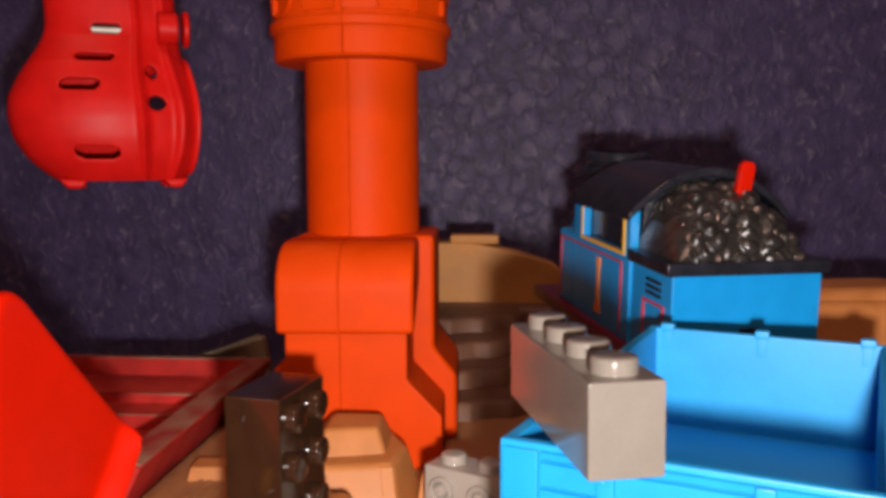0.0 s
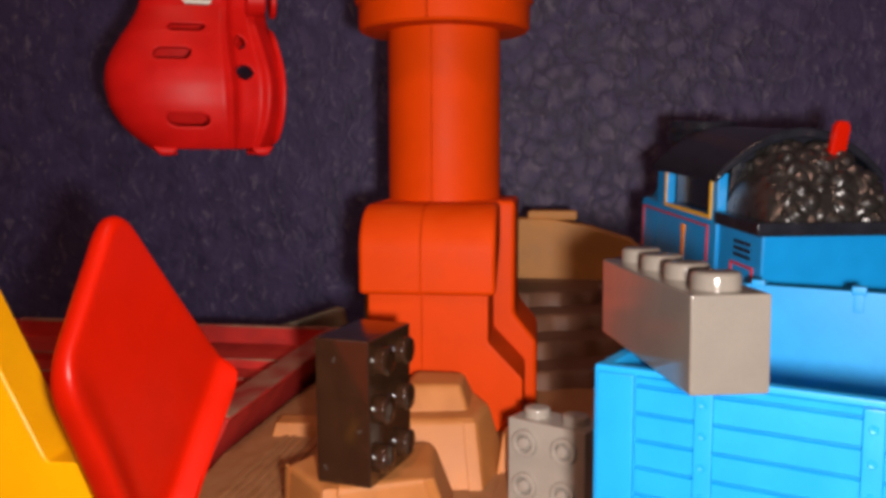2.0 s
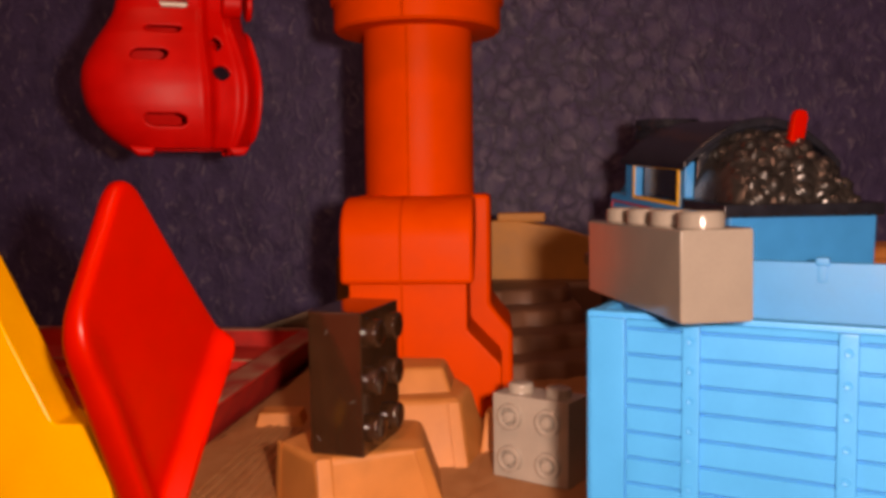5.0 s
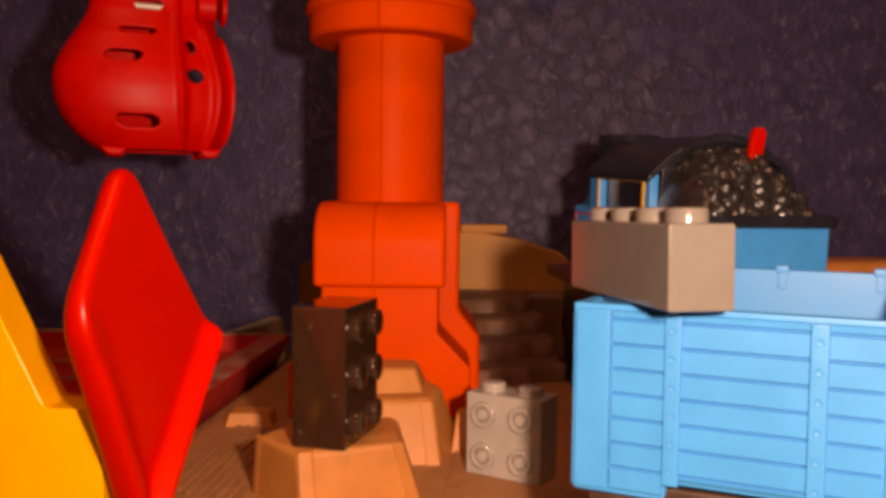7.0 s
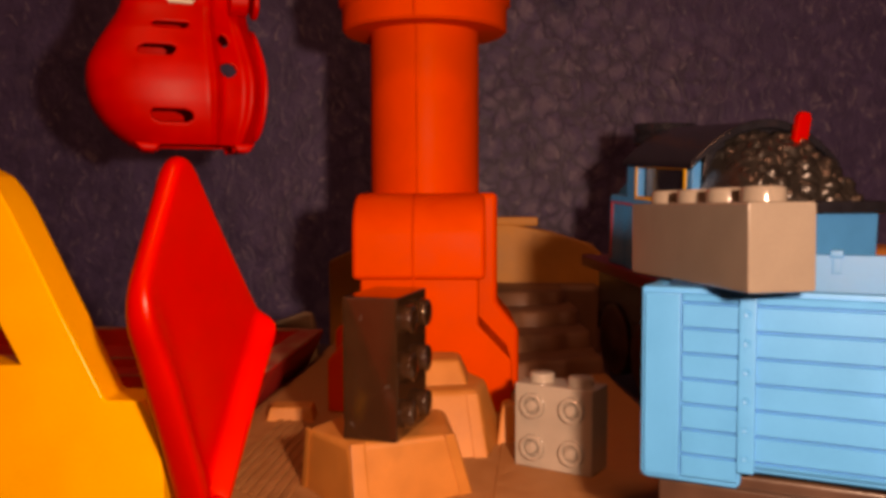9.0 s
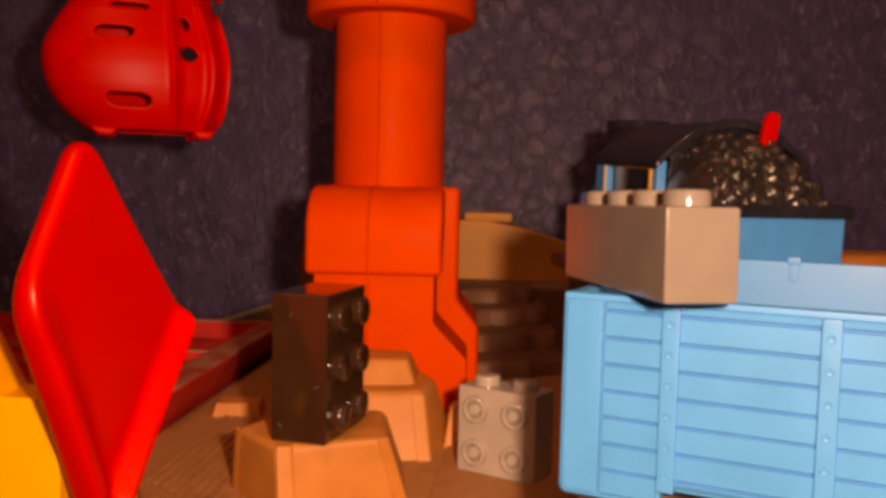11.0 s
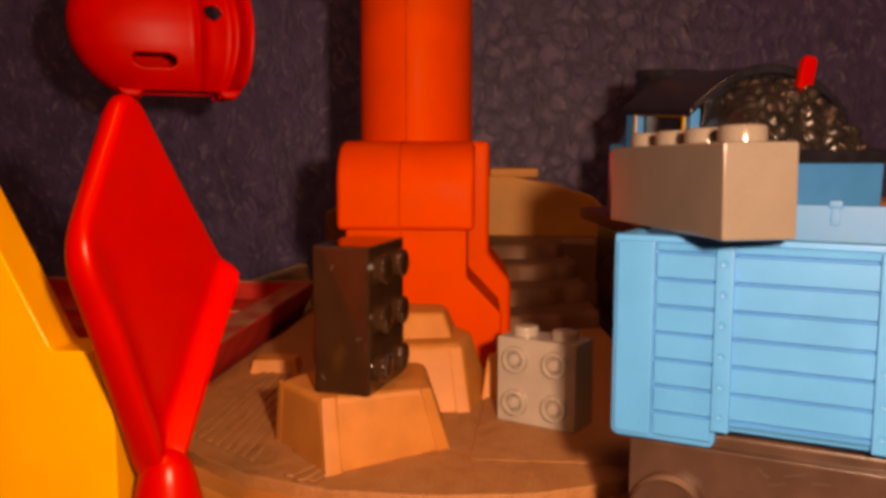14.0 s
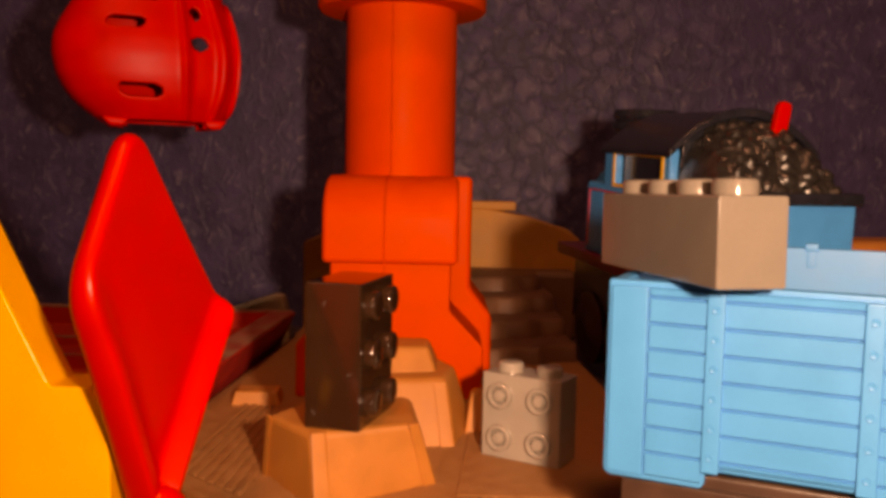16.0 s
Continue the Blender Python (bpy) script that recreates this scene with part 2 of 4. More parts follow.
def lathe(profile, turns=48, axis=2, centre=(0, 0, 0)):
    """Rings of (radius, height) round an axis."""
    bm = bmesh.new()
    rings = []
    for r, h in profile:
        ring = []
        for i in range(turns):
            a = 2 * math.pi * i / turns
            p = [r * math.cos(a), r * math.sin(a), h]
            p = {2: p, 0: [p[2], p[0], p[1]], 1: [p[0], p[2], p[1]]}[axis]
            ring.append(bm.verts.new(Vector(p) + Vector(centre)))
        rings.append(ring)
    for low, top in zip(rings, rings[1:]):
        for i in range(turns):
            j = (i + 1) % turns
            bm.faces.new((low[i], low[j], top[j], top[i]))
    bm.faces.new(rings[0]), bm.faces.new(rings[-1])
    bmesh.ops.recalc_face_normals(bm, faces=bm.faces)
    return bm


def mesh_of(name, bm, material, angle=38):
    me = bpy.data.meshes.new(name)
    bm.to_mesh(me)
    bm.free()
    me.materials.append(material)
    me.shade_smooth()
    me.set_sharp_from_angle(angle=radians(angle))
    return me


def part(name, bm, material, parent, label="", at=None):
    ob = new(name, bm if isinstance(bm, bpy.types.Mesh) else mesh_of(name, bm, material))
    ob.parent = parent
    if at:
        ob.location = at
    if not isinstance(bm, bpy.types.Mesh):
        flatten = ob.modifiers.new("flat_faces", "WEIGHTED_NORMAL")
        flatten.keep_sharp = True
    return tagged(ob, label)


def thing(name, m, label, category, group="", kind=""):
    ob = new(name)
    ob.empty_display_size = 0.01
    ob.matrix_world = m
    return tagged(ob, label, category, group, kind)


def setting(name, bm, material, label="", category=""):
    return tagged(new(name, mesh_of(name, bm, material)), label or name.replace("_", " "), category or name.split("_")[0], kind="structure")


# ---- the room ----
TABLE_Z = -0.006
WALL_AT, WALL_YAW = (0.03, 0.462), -3.0


def wall_relief():
    """Trowelled plaster: a dense sheet pushed in and out, with a plain slab behind it."""
    bm = bmesh.new()
    step, wide, low, high = 0.0021, 0.96, -0.14, 0.26
    nx, nz = int(wide / step), int((high - low) / step)
    grid = []
    for k in range(nz + 1):
        row = []
        for i in range(nx + 1):
            x, z = -0.06 - wide / 2 + i * step, low + k * step
            p = Vector((x * 75, z * 75, 3.1))
            p += 0.35 * Vector((noise.noise(p * 1.3), noise.noise(p * 1.3 + Vector((7, 3, 1))), 0))
            d = noise.voronoi(p)[0]
            lump = max(0.0, 1 - (d[0] * 1.5) ** 2)
            coarse = max(0.0, min(1.0, 0.5 + 1.6 * noise.noise(Vector((x * 16, z * 16, 0.4)))))
            h = 0.0007 * lump * (0.10 + 0.90 * coarse) + 0.0002 * noise.noise(Vector((x * 200, z * 200, 1.7)))
            edge = min(1.0, min(i, nx - i, k, nz - k) / 6)
            row.append(bm.verts.new((x, -h * edge, z)))
        grid.append(row)
    for a, b in zip(grid, grid[1:]):
        for i in range(nx):
            bm.faces.new((a[i], a[i + 1], b[i + 1], b[i]))
    return bm


wall_pose = pose(*WALL_AT, 0, 0, 0, WALL_YAW)
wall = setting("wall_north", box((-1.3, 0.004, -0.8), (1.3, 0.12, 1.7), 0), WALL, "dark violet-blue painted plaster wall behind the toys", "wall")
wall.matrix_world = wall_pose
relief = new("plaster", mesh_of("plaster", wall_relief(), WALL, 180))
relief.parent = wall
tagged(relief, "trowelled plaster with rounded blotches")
# unseen walls, ceiling and floor added to close the room and bounce light
for name, lo, hi in (("wall_east", (1.3, -2.0, -0.8), (1.42, 0.3, 1.7)), ("wall_west", (-1.42, -2.0, -0.8), (-1.3, 0.9, 1.7)),
                     ("wall_south", (-1.42, -2.12, -0.8), (1.42, -2.0, 1.7))):
    setting(name, box(lo, hi, 0), WALL_PLAIN, "plain dark painted wall of the room", "wall")
setting("ceiling", box((-1.42, -2.12, 1.7), (1.42, 1.1, 1.8), 0), CEILING, "plain ceiling of the room")
setting("floor", box((-1.42, -2.12, -0.9), (1.42, 1.1, -0.8), 0), TABLE, "plain dark floor of the room")
# unseen fill lamp, added to lift the dark parts with warm light
lamp = thing("added_fill_lamp", pose(-0.1, -0.75, 1.70), "unseen fill lamp added overhead, built as a round white ceiling lamp", "ceiling lamp")
part("dish", lathe([(0.10, -0.07), (0.19, -0.04), (0.20, 0.0)], 40), CEILING, lamp)
glow = bpy.data.lights.new("fill_bulb", "AREA")
glow.shape, glow.size, glow.energy, glow.color = "DISK", 0.3, FILL_POWER, (1.0, 0.52, 0.40)
fill_bulb = new("fill_bulb", glow)
fill_bulb.location, fill_bulb.parent = (0, 0, -0.075), lamp
table = thing("table", pose(0, 0, TABLE_Z), "dark brown wooden table that the toys stand on", "table")
part("tabletop", box((-0.55, -0.04, -0.03), (0.5, 0.325, 0), 0.002), TABLE, table)
for x, y in ((-0.5, 0.02), (0.45, 0.02), (-0.5, 0.28), (0.45, 0.28)):
    part("leg", box((x - 0.025, y - 0.025, -0.8 - TABLE_Z), (x + 0.025, y + 0.025, -0.03), 0.003), TABLE, table)


# ---- the sandy base with rocks ----
base = thing("play_terrain", pose(0, 0, TABLE_Z), "sandy tan plastic play base with moulded rocks and scored boards", "play terrain")
U = -TABLE_Z


def shifted(points, z):
    return [(x, y, z + U) for x, y in points]


outline = [(-0.0585, 0.150), (-0.052, 0.134), (-0.040, 0.1235), (-0.026, 0.1172), (-0.010, 0.1152), (0.005, 0.1162), (0.0187, 0.1209),
           (0.029, 0.135), (0.035, 0.160), (0.037, 0.19), (0.036, 0.30), (-0.049, 0.30), (-0.0522, 0.272), (-0.0545, 0.240), (-0.0607, 0.172), (-0.0602, 0.160)]
part("plate", solid(shifted(outline, -0.0035), shifted(outline, 0.0), 0.0005), PLATE, base)
skirt = [(x * 1.04 - 0.0004, y - 0.004) if y < 0.15 or x > 0 else (x, y) for x, y in outline]
part("skirt", solid(shifted(skirt, -0.006), shifted(skirt, -0.0022), 0.0006), TAN, base, "lighter rounded skirt")
# scored boards on the plate, fanning out from the rock
for i in range(14):
    x = -0.0545 + 0.0019 * i
    y0, y1 = 0.1325 + 0.00078 * abs(i - 12), 0.185 - 0.0008 * i
    if i >= 8:
        y1 = 0.128
    y0 = max(y0 - 0.0010 * i, 0.1195)
    if y1 - y0 > 0.004:
        part("board", solid([(x, y0, U), (x + 0.0016, y0 - 0.0007, U), (x + 0.0056, y1, U), (x + 0.004, y1, U)],
                            [(x, y0, U + 0.00040), (x + 0.0016, y0 - 0.0007, U + 0.00040), (x + 0.0056, y1, U + 0.00040), (x + 0.004, y1, U + 0.00040)], 0.0002, 1), PLATE, base)
part("panel", solid(shifted([(-0.0045, 0.1292), (0.0265, 0.1268), (0.032, 0.172), (0.0005, 0.172)], 0), shifted([(-0.0045, 0.1292), (0.0265, 0.1268), (0.032, 0.172), (0.0005, 0.172)], 0.0004), 0.0002, 1), PLATE, base)


def rock(low, top, zl, zt, bevel=0.0010):
    return solid(shifted(low, zl), shifted(top, zt), bevel, 2)


part("rock", rock([(-0.0384, 0.1408), (-0.0269, 0.1222), (-0.0074, 0.1362), (-0.0090, 0.1560), (-0.030, 0.1530)],
                  [(-0.0368, 0.1362), (-0.0280, 0.1256), (-0.0108, 0.1318), (-0.0125, 0.1500), (-0.0295, 0.1490)], -0.001, 0.0116, 0.0014), TAN, base)
part("rock", rock([(-0.0260, 0.1530), (-0.0034, 0.1556), (0.0012, 0.1720), (-0.0040, 0.1880), (-0.0260, 0.1850)],
                  [(-0.0230, 0.1600), (-0.0052, 0.1622), (-0.0030, 0.1740), (-0.0070, 0.1840), (-0.0230, 0.1820)], -0.001, 0.0122, 0.0014), TAN, base)
part("rock", rock([(-0.0240, 0.1640), (-0.0068, 0.1670), (-0.0062, 0.1820), (-0.0240, 0.1830)],
                  [(-0.0200, 0.1690), (-0.0088, 0.1700), (-0.0086, 0.1800), (-0.0190, 0.1810)], 0.0115, 0.0170), TAN, base)
part("rock", rock([(-0.0015, 0.1640), (0.0045, 0.1640), (0.0050, 0.1720), (-0.0010, 0.1720)],
                  [(0.0000, 0.1660), (0.0030, 0.1660), (0.0030, 0.1700), (0.0005, 0.1700)], -0.001, 0.0085), TAN, base)
part("rock", rock([(-0.0535, 0.1840), (-0.0420, 0.1840), (-0.0420, 0.1920), (-0.0535, 0.1920)],
                  [(-0.0525, 0.1850), (-0.0430, 0.1850), (-0.0430, 0.1915), (-0.0525, 0.1915)], -0.001, 0.0030, 0.0004), TAN, base)
for a, b, c, d in (((-0.0269, 0.1222), (-0.0280, 0.1256), (-0.0244, 0.1240), (-0.0257, 0.1264)), ((-0.0096, 0.1347), (-0.0126, 0.1311), (-0.0074, 0.1362), (-0.0108, 0.1318)), ((-0.0062, 0.1551), (-0.0079, 0.1617), (-0.0034, 0.1555), (-0.0053, 0.1621)), ((-0.0384, 0.1404), (-0.0368, 0.1360), (-0.0372, 0.1386), (-0.0358, 0.1349))):
    part("rock_edge", solid([(a[0], a[1] - 0.0004, U - 0.001), (c[0], c[1] - 0.0004, U - 0.001), (c[0], c[1] + 0.001, U - 0.001), (a[0], a[1] + 0.001, U - 0.001)],
                            [(b[0], b[1] - 0.0004, U + 0.0116), (d[0], d[1] - 0.0004, U + 0.0116), (d[0], d[1] + 0.001, U + 0.0116), (b[0], b[1] + 0.001, U + 0.0116)], 0.0003), TAN, base)
# terraces that climb towards the back
for y, low, top, run in ((0.226, -0.001, 0.0050, 0.036), (0.241, 0.0045, 0.0102, 0.035), (0.256, 0.0096, 0.0152, 0.034), (0.272, 0.0146, 0.0200, 0.032)):
    front = [(-0.004 + (run + 0.004) * k / 10, y + 0.010 * (k / 10) ** 2 + 0.0012 * math.sin(2.1 * k + 40 * y)) for k in range(11)]
    ring = front + [(run, 0.298), (-0.004, 0.298)]
    part("terrace", solid(shifted(ring, low), shifted([(px, py + 0.0022 if py < 0.29 else py) for px, py in ring], top), 0.0014), SHADED_BROWN, base)

# ochre wall piece behind the crane
screen = thing("toy_wall", pose(0.004, 0.312, TABLE_Z, 0, 0, -4), "ochre plastic wall piece of a play set with a raised tab", "toy wall")
rise = [(-0.058, 0), (-0.058, 0.034), (-0.036, 0.0440), (-0.013, 0.0478), (0.011, 0.0478), (0.026, 0.0452), (0.041, 0.0405), (0.046, 0.036), (0.046, 0)]
part("panel", prism(rise, 1, -0.004, 0.004, 0.0012), OCHRE, screen)
part("tab", box((0.0035, -0.003, 0.0470), (0.0215, 0.004, 0.0506), 0.001), OCHRE, screen)
part("ledge", box((-0.020, -0.0125, 0), (0.044, -0.0035, 0.0262), 0.0030, 3), SHADED_BROWN, screen, "stepped ledge in brown darkened for its shade")


# ---- orange crane ----
CX, CY = -0.0165, 0.2265
crane = thing("toy_crane", pose(CX, CY, 0.0, 0, 0, -2), "orange plastic toy crane tower with a dusty saddle foot", "toy crane")
# leg: upright block with flared foot
foot = [(-0.0142, 0.046), (-0.0142, 0.0212), (-0.0222, 0.0128), (-0.0222, 0.0), (0.0222, 0.0), (0.0222, 0.0128), (0.0142, 0.0212), (0.0142, 0.046)]
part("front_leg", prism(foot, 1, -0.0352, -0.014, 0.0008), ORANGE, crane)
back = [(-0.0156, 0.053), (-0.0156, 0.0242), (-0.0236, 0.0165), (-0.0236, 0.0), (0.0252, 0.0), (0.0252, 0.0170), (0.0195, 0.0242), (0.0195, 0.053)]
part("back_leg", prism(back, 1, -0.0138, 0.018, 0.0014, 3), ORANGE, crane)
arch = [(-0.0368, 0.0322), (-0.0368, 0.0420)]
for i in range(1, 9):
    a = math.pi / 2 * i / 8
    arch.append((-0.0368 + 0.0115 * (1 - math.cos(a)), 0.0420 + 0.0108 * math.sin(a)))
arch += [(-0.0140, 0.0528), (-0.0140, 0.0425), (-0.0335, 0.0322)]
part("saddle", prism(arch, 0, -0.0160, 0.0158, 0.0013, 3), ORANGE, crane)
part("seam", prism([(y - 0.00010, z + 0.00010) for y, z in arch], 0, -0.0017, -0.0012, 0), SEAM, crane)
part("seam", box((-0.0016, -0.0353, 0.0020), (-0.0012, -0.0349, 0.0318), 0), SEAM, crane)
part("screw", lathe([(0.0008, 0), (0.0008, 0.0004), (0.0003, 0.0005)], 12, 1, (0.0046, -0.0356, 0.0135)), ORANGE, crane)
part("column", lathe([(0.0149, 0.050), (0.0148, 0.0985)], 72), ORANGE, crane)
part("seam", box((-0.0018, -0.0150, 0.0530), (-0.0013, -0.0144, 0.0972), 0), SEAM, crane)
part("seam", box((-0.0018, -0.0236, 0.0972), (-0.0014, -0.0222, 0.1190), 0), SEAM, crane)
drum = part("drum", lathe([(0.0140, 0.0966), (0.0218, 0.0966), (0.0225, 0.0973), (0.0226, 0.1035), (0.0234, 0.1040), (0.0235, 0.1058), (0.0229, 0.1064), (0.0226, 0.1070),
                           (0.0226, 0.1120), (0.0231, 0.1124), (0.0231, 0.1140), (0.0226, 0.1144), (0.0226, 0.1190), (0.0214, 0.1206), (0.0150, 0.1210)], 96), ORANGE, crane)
for a in (-109, -84, -62, -38):
    m = pose(0, 0, 0, 0, 0, a)
    bm = box((0.0222, -0.0042, 0.1074), (0.0231, 0.0042, 0.1117), 0.0003)
    bm.transform(m)
    part("raised_panel", bm, ORANGE, drum)
for a in (-22, -150):
    for z in (0.1075, 0.1146):
        bm = box((0.0222, -0.0007, z), (0.0238, 0.0007, z + 0.0038), 0.0003)
        bm.transform(pose(0, 0, 0, 0, 0, a))
        part("rib", bm, ORANGE, drum)
bm = lathe([(0.0052, 0.0), (0.0052, 0.0016), (0.0042, 0.0016), (0.0042, 0.0002)], 32, 0)
bm.transform(pose(0, 0, 0, 0, 0, -142) @ pose(0.0215, 0, 0.1120))
part("porthole_ring", bm, ORANGE, drum)
part("upper_column", lathe([(0.0188, 0.1200), (0.0186, 0.1420), (0.0150, 0.1450)], 64), ORANGE, crane)
bm = box((-0.105, -0.006, 0.1400), (0.006, 0.006, 0.1490), 0.001)
bm.transform(pose(0, 0, 0, 0, 0, -5))
part("jib", bm, ORANGE, crane, "arm that the bucket hangs from")


# ---- red bucket that hangs from the crane ----
def bucket_shell():
    """A bulbous cage: a stack of rounded rings with slots, a collar on its flank and a hollow mouth."""
    levels = [(0.0648, -0.1000, -0.0680), (0.0662, -0.1025, -0.0662), (0.0700, -0.1082, -0.0636), (0.0740, -0.1122, -0.0616), (0.0790, -0.1152, -0.0602),
              (0.0850, -0.1164, -0.0598), (0.0900, -0.1160, -0.0606), (0.0945, -0.1140, -0.0622), (0.0990, -0.1112, -0.0640), (0.1030, -0.1084, -0.0655),
              (0.1065, -0.1062, -0.0662), (0.1100, -0.1050, -0.0664), (0.1140, -0.1050, -0.0668), (0.1190, -0.1052, -0.0672), (0.1240, -0.1052, -0.0674)]
    rows, around = 120, 300
    zs = [a[0] for a in levels]
    fine = np.linspace(zs[0], zs[-1], 241)
    soft = np.hanning(27) / np.hanning(27).sum()
    flanks = [np.convolve(np.pad(np.interp(fine, zs, [k[n] for k in levels]), 13, mode="reflect", reflect_type="odd"), soft, "valid") for n in (1, 2)]
    # share of the width from and to, height from and to, on the front, on the back
    slots = [(0.34, 0.56, 0.1082, 0.1112, True, False), (0.28, 0.53, 0.1004, 0.1030, True, False), (0.245, 0.46, 0.0920, 0.0954, True, False), (0.285, 0.53, 0.0728, 0.0766, True, False),
             (0.04, 0.16, 0.0985, 0.1040, False, True), (0.02, 0.22, 0.0895, 0.0975, False, True), (0.06, 0.17, 0.0735, 0.0780, False, True),
             (0.715, 0.79, 0.0955, 0.0997, True, True), (0.705, 0.80, 0.0866, 0.0910, True, True)]

    def spot(z, a):
        left, right = np.interp(z, fine, flanks[0]), np.interp(z, fine, flanks[1])
        mid, half = (left + right) / 2, (right - left) / 2
        deep = half * (0.62 if z < 0.1 else 0.5 + 0.12 * max(0.0, (0.108 - z) / 0.008))
        c, s = math.cos(a), math.sin(a)
        if s < 0:
            u = (1 + c) / 2
            ribs = 0.07 * math.exp(-((u - 0.665) / 0.022) ** 2) + 0.10 * math.exp(-((u - 0.885) / 0.030) ** 2)
            channel = 0.07 / (1 + math.exp(-(u - 0.70) / 0.008)) / (1 + math.exp((u - 0.845) / 0.008))
            deep *= 1 + ribs - channel
        return Vector((-0.088 + 0.94 * (mid + half * c + 0.088), deep * math.copysign(abs(s) ** 0.55, s), z))

    def past_mouth(p):
        """How far a point lies in front of the plane of the mouth, which opens sideways."""
        return (p.x + 0.0700) * 0.90 + (p.y - 0.002) * 0.436 + max(0.0, abs(p.z - 0.0856) - 0.0165) * -1.6
    bm = bmesh.new()
    grid = []
    for k in range(rows + 1):
        z = zs[0] + (zs[-1] - zs[0]) * k / rows
        ring = []
        for i in range(around):
            p = spot(z, 2 * math.pi * i / around)
            if k < 4 and abs(math.cos(2 * math.pi * i / around)) < 0.7:
                p.z += 0.0018 * (1 - k / 4)
            ring.append(bm.verts.new(p))
        grid.append(ring)
    for k in range(rows):
        z = zs[0] + (zs[-1] - zs[0]) * (k + 0.5) / rows
        for i in range(around):
            a = 2 * math.pi * (i + 0.5) / around
            u, near = (1 + math.cos(a)) / 2, math.sin(a) < 0
            if past_mouth(spot(z, a)) > 0:
                continue
            hole = False
            for lo, hi, zl, zh, on_front, on_back in slots:
                if zl < z < zh and (on_front if near else on_back):
                    round_end = 0.035 * abs(2 * (z - zl) / (zh - zl) - 1) ** 3
                    hole = hole or lo + round_end < u < hi - round_end
            if hole:
                continue
            j = (i + 1) % around
            bm.faces.new((grid[k][i], grid[k][j], grid[k + 1][j], grid[k + 1][i]))
    bm.faces.new(grid[-1])
    bmesh.ops.delete(bm, geom=[v for v in bm.verts if not v.link_faces], context="VERTS")
    bmesh.ops.recalc_face_normals(bm, faces=bm.faces)
    # the lip: a rounded bar round the mouth
    line = []
    for side in (-1, 1):
        half_line = []
        for k in range(40):
            z = 0.0662 + (0.1046 - 0.0662) * k / 39
            lo, hi = 0.0, math.pi * 0.75
            if past_mouth(spot(z, side * lo)) <= 0:
                continue
            for _ in range(24):
                m = (lo + hi) / 2
                lo, hi = (m, hi) if past_mouth(spot(z, side * m)) > 0 else (lo, m)
            half_line.append(spot(z, side * lo))
        line += half_line if side < 0 else list(reversed(half_line))
    smooth = line
    for _ in range(3):
        smooth = [(smooth[i - 1] + 2 * smooth[i] + smooth[(i + 1) % len(smooth)]) / 4 for i in range(len(smooth))]
    lip, rings, out = bmesh.new(), [], Vector((0.90, 0.436, 0))
    for i, p in enumerate(smooth):
        along = (smooth[(i + 1) % len(smooth)] - smooth[i - 1]).normalized()
        side = along.cross(out).normalized()
        rings.append([lip.verts.new(p + side * 0.0017 * math.cos(2 * math.pi * t / 14) + out * 0.0010 * math.sin(2 * math.pi * t / 14)) for t in range(14)])
    for i in range(len(rings)):
        low, top = rings[i], rings[(i + 1) % len(rings)]
        for t in range(14):
            lip.faces.new((low[t], low[(t + 1) % 14], top[(t + 1) % 14], top[t]))
    bmesh.ops.recalc_face_normals(lip, faces=lip.faces)
    return bm, lip


shell_mesh, lip_mesh = bucket_shell()
BUCKET = pose(-0.0867, 0.2345, 0.0645, 0, 0, 22) @ Matrix.Scale(0.925, 4) @ pose(0.088, 0, -0.0645)
bucket = thing("toy_bucket", BUCKET, "red plastic slotted grab bucket hanging from the crane", "toy bucket")
shell = part("shell", shell_mesh, RED, bucket)
part("lip", lip_mesh, RED, bucket, "rounded lip of the mouth")
shell.modifiers.clear()
thick = shell.modifiers.new("thickness", "SOLIDIFY")
thick.thickness, thick.offset = 0.0013, -1.0
for foot_edge in ([(-0.1024, 0.0676), (-0.0996, 0.0645), (-0.0958, 0.0645), (-0.0940, 0.0672)], [(-0.0738, 0.0672), (-0.0722, 0.0645), (-0.0686, 0.0645), (-0.0664, 0.0676)]):
    part("foot", prism(foot_edge, 1, -0.0112, -0.0030, 0.0011), RED, bucket)
part("hinge", lathe([(0.0040, 0), (0.0047, 0.0006), (0.0047, 0.0052), (0.0040, 0.0058)], 32, 0, (-0.0742, -0.0095, 0.1105)), RED, bucket)
part("hinge_ear", lathe([(0.0044, 0), (0.0052, 0.0005), (0.0052, 0.0016), (0.0044, 0.0021)], 32, 0, (-0.0672, -0.0085, 0.1105)), RED, bucket)
part("pin", lathe([(0.0009, 0), (0.0009, 0.022)], 16, 0, (-0.0970, -0.0070, 0.1096)), STEEL, bucket, "dull steel hinge pin")
part("bracket", box((-0.1050, -0.010, 0.1235), (-0.0672, 0.010, 0.1330), 0.0012), RED, bucket)
part("cord", lathe([(0.0007, 0.1325), (0.0007, 0.1455)], 10, 2, (-0.0860, 0, 0)), CORD, bucket, "dark hanging cord")


# ---- red diamond paddle ----
def rounded(corners, steps=9):
    """A closed outline with each corner rounded over its own length."""
    ring = []
    for i, (c, r) in enumerate(corners):
        p, q, c = Vector(corners[i - 1][0]), Vector(corners[(i + 1) % len(corners)][0]), Vector(c)
        a, b = (p - c).normalized(), (q - c).normalized()
        ring += [c + a * r * (1 - k / (steps - 1)) ** 2 + b * r * (k / (steps - 1)) ** 2 for k in range(steps)]
    return ring


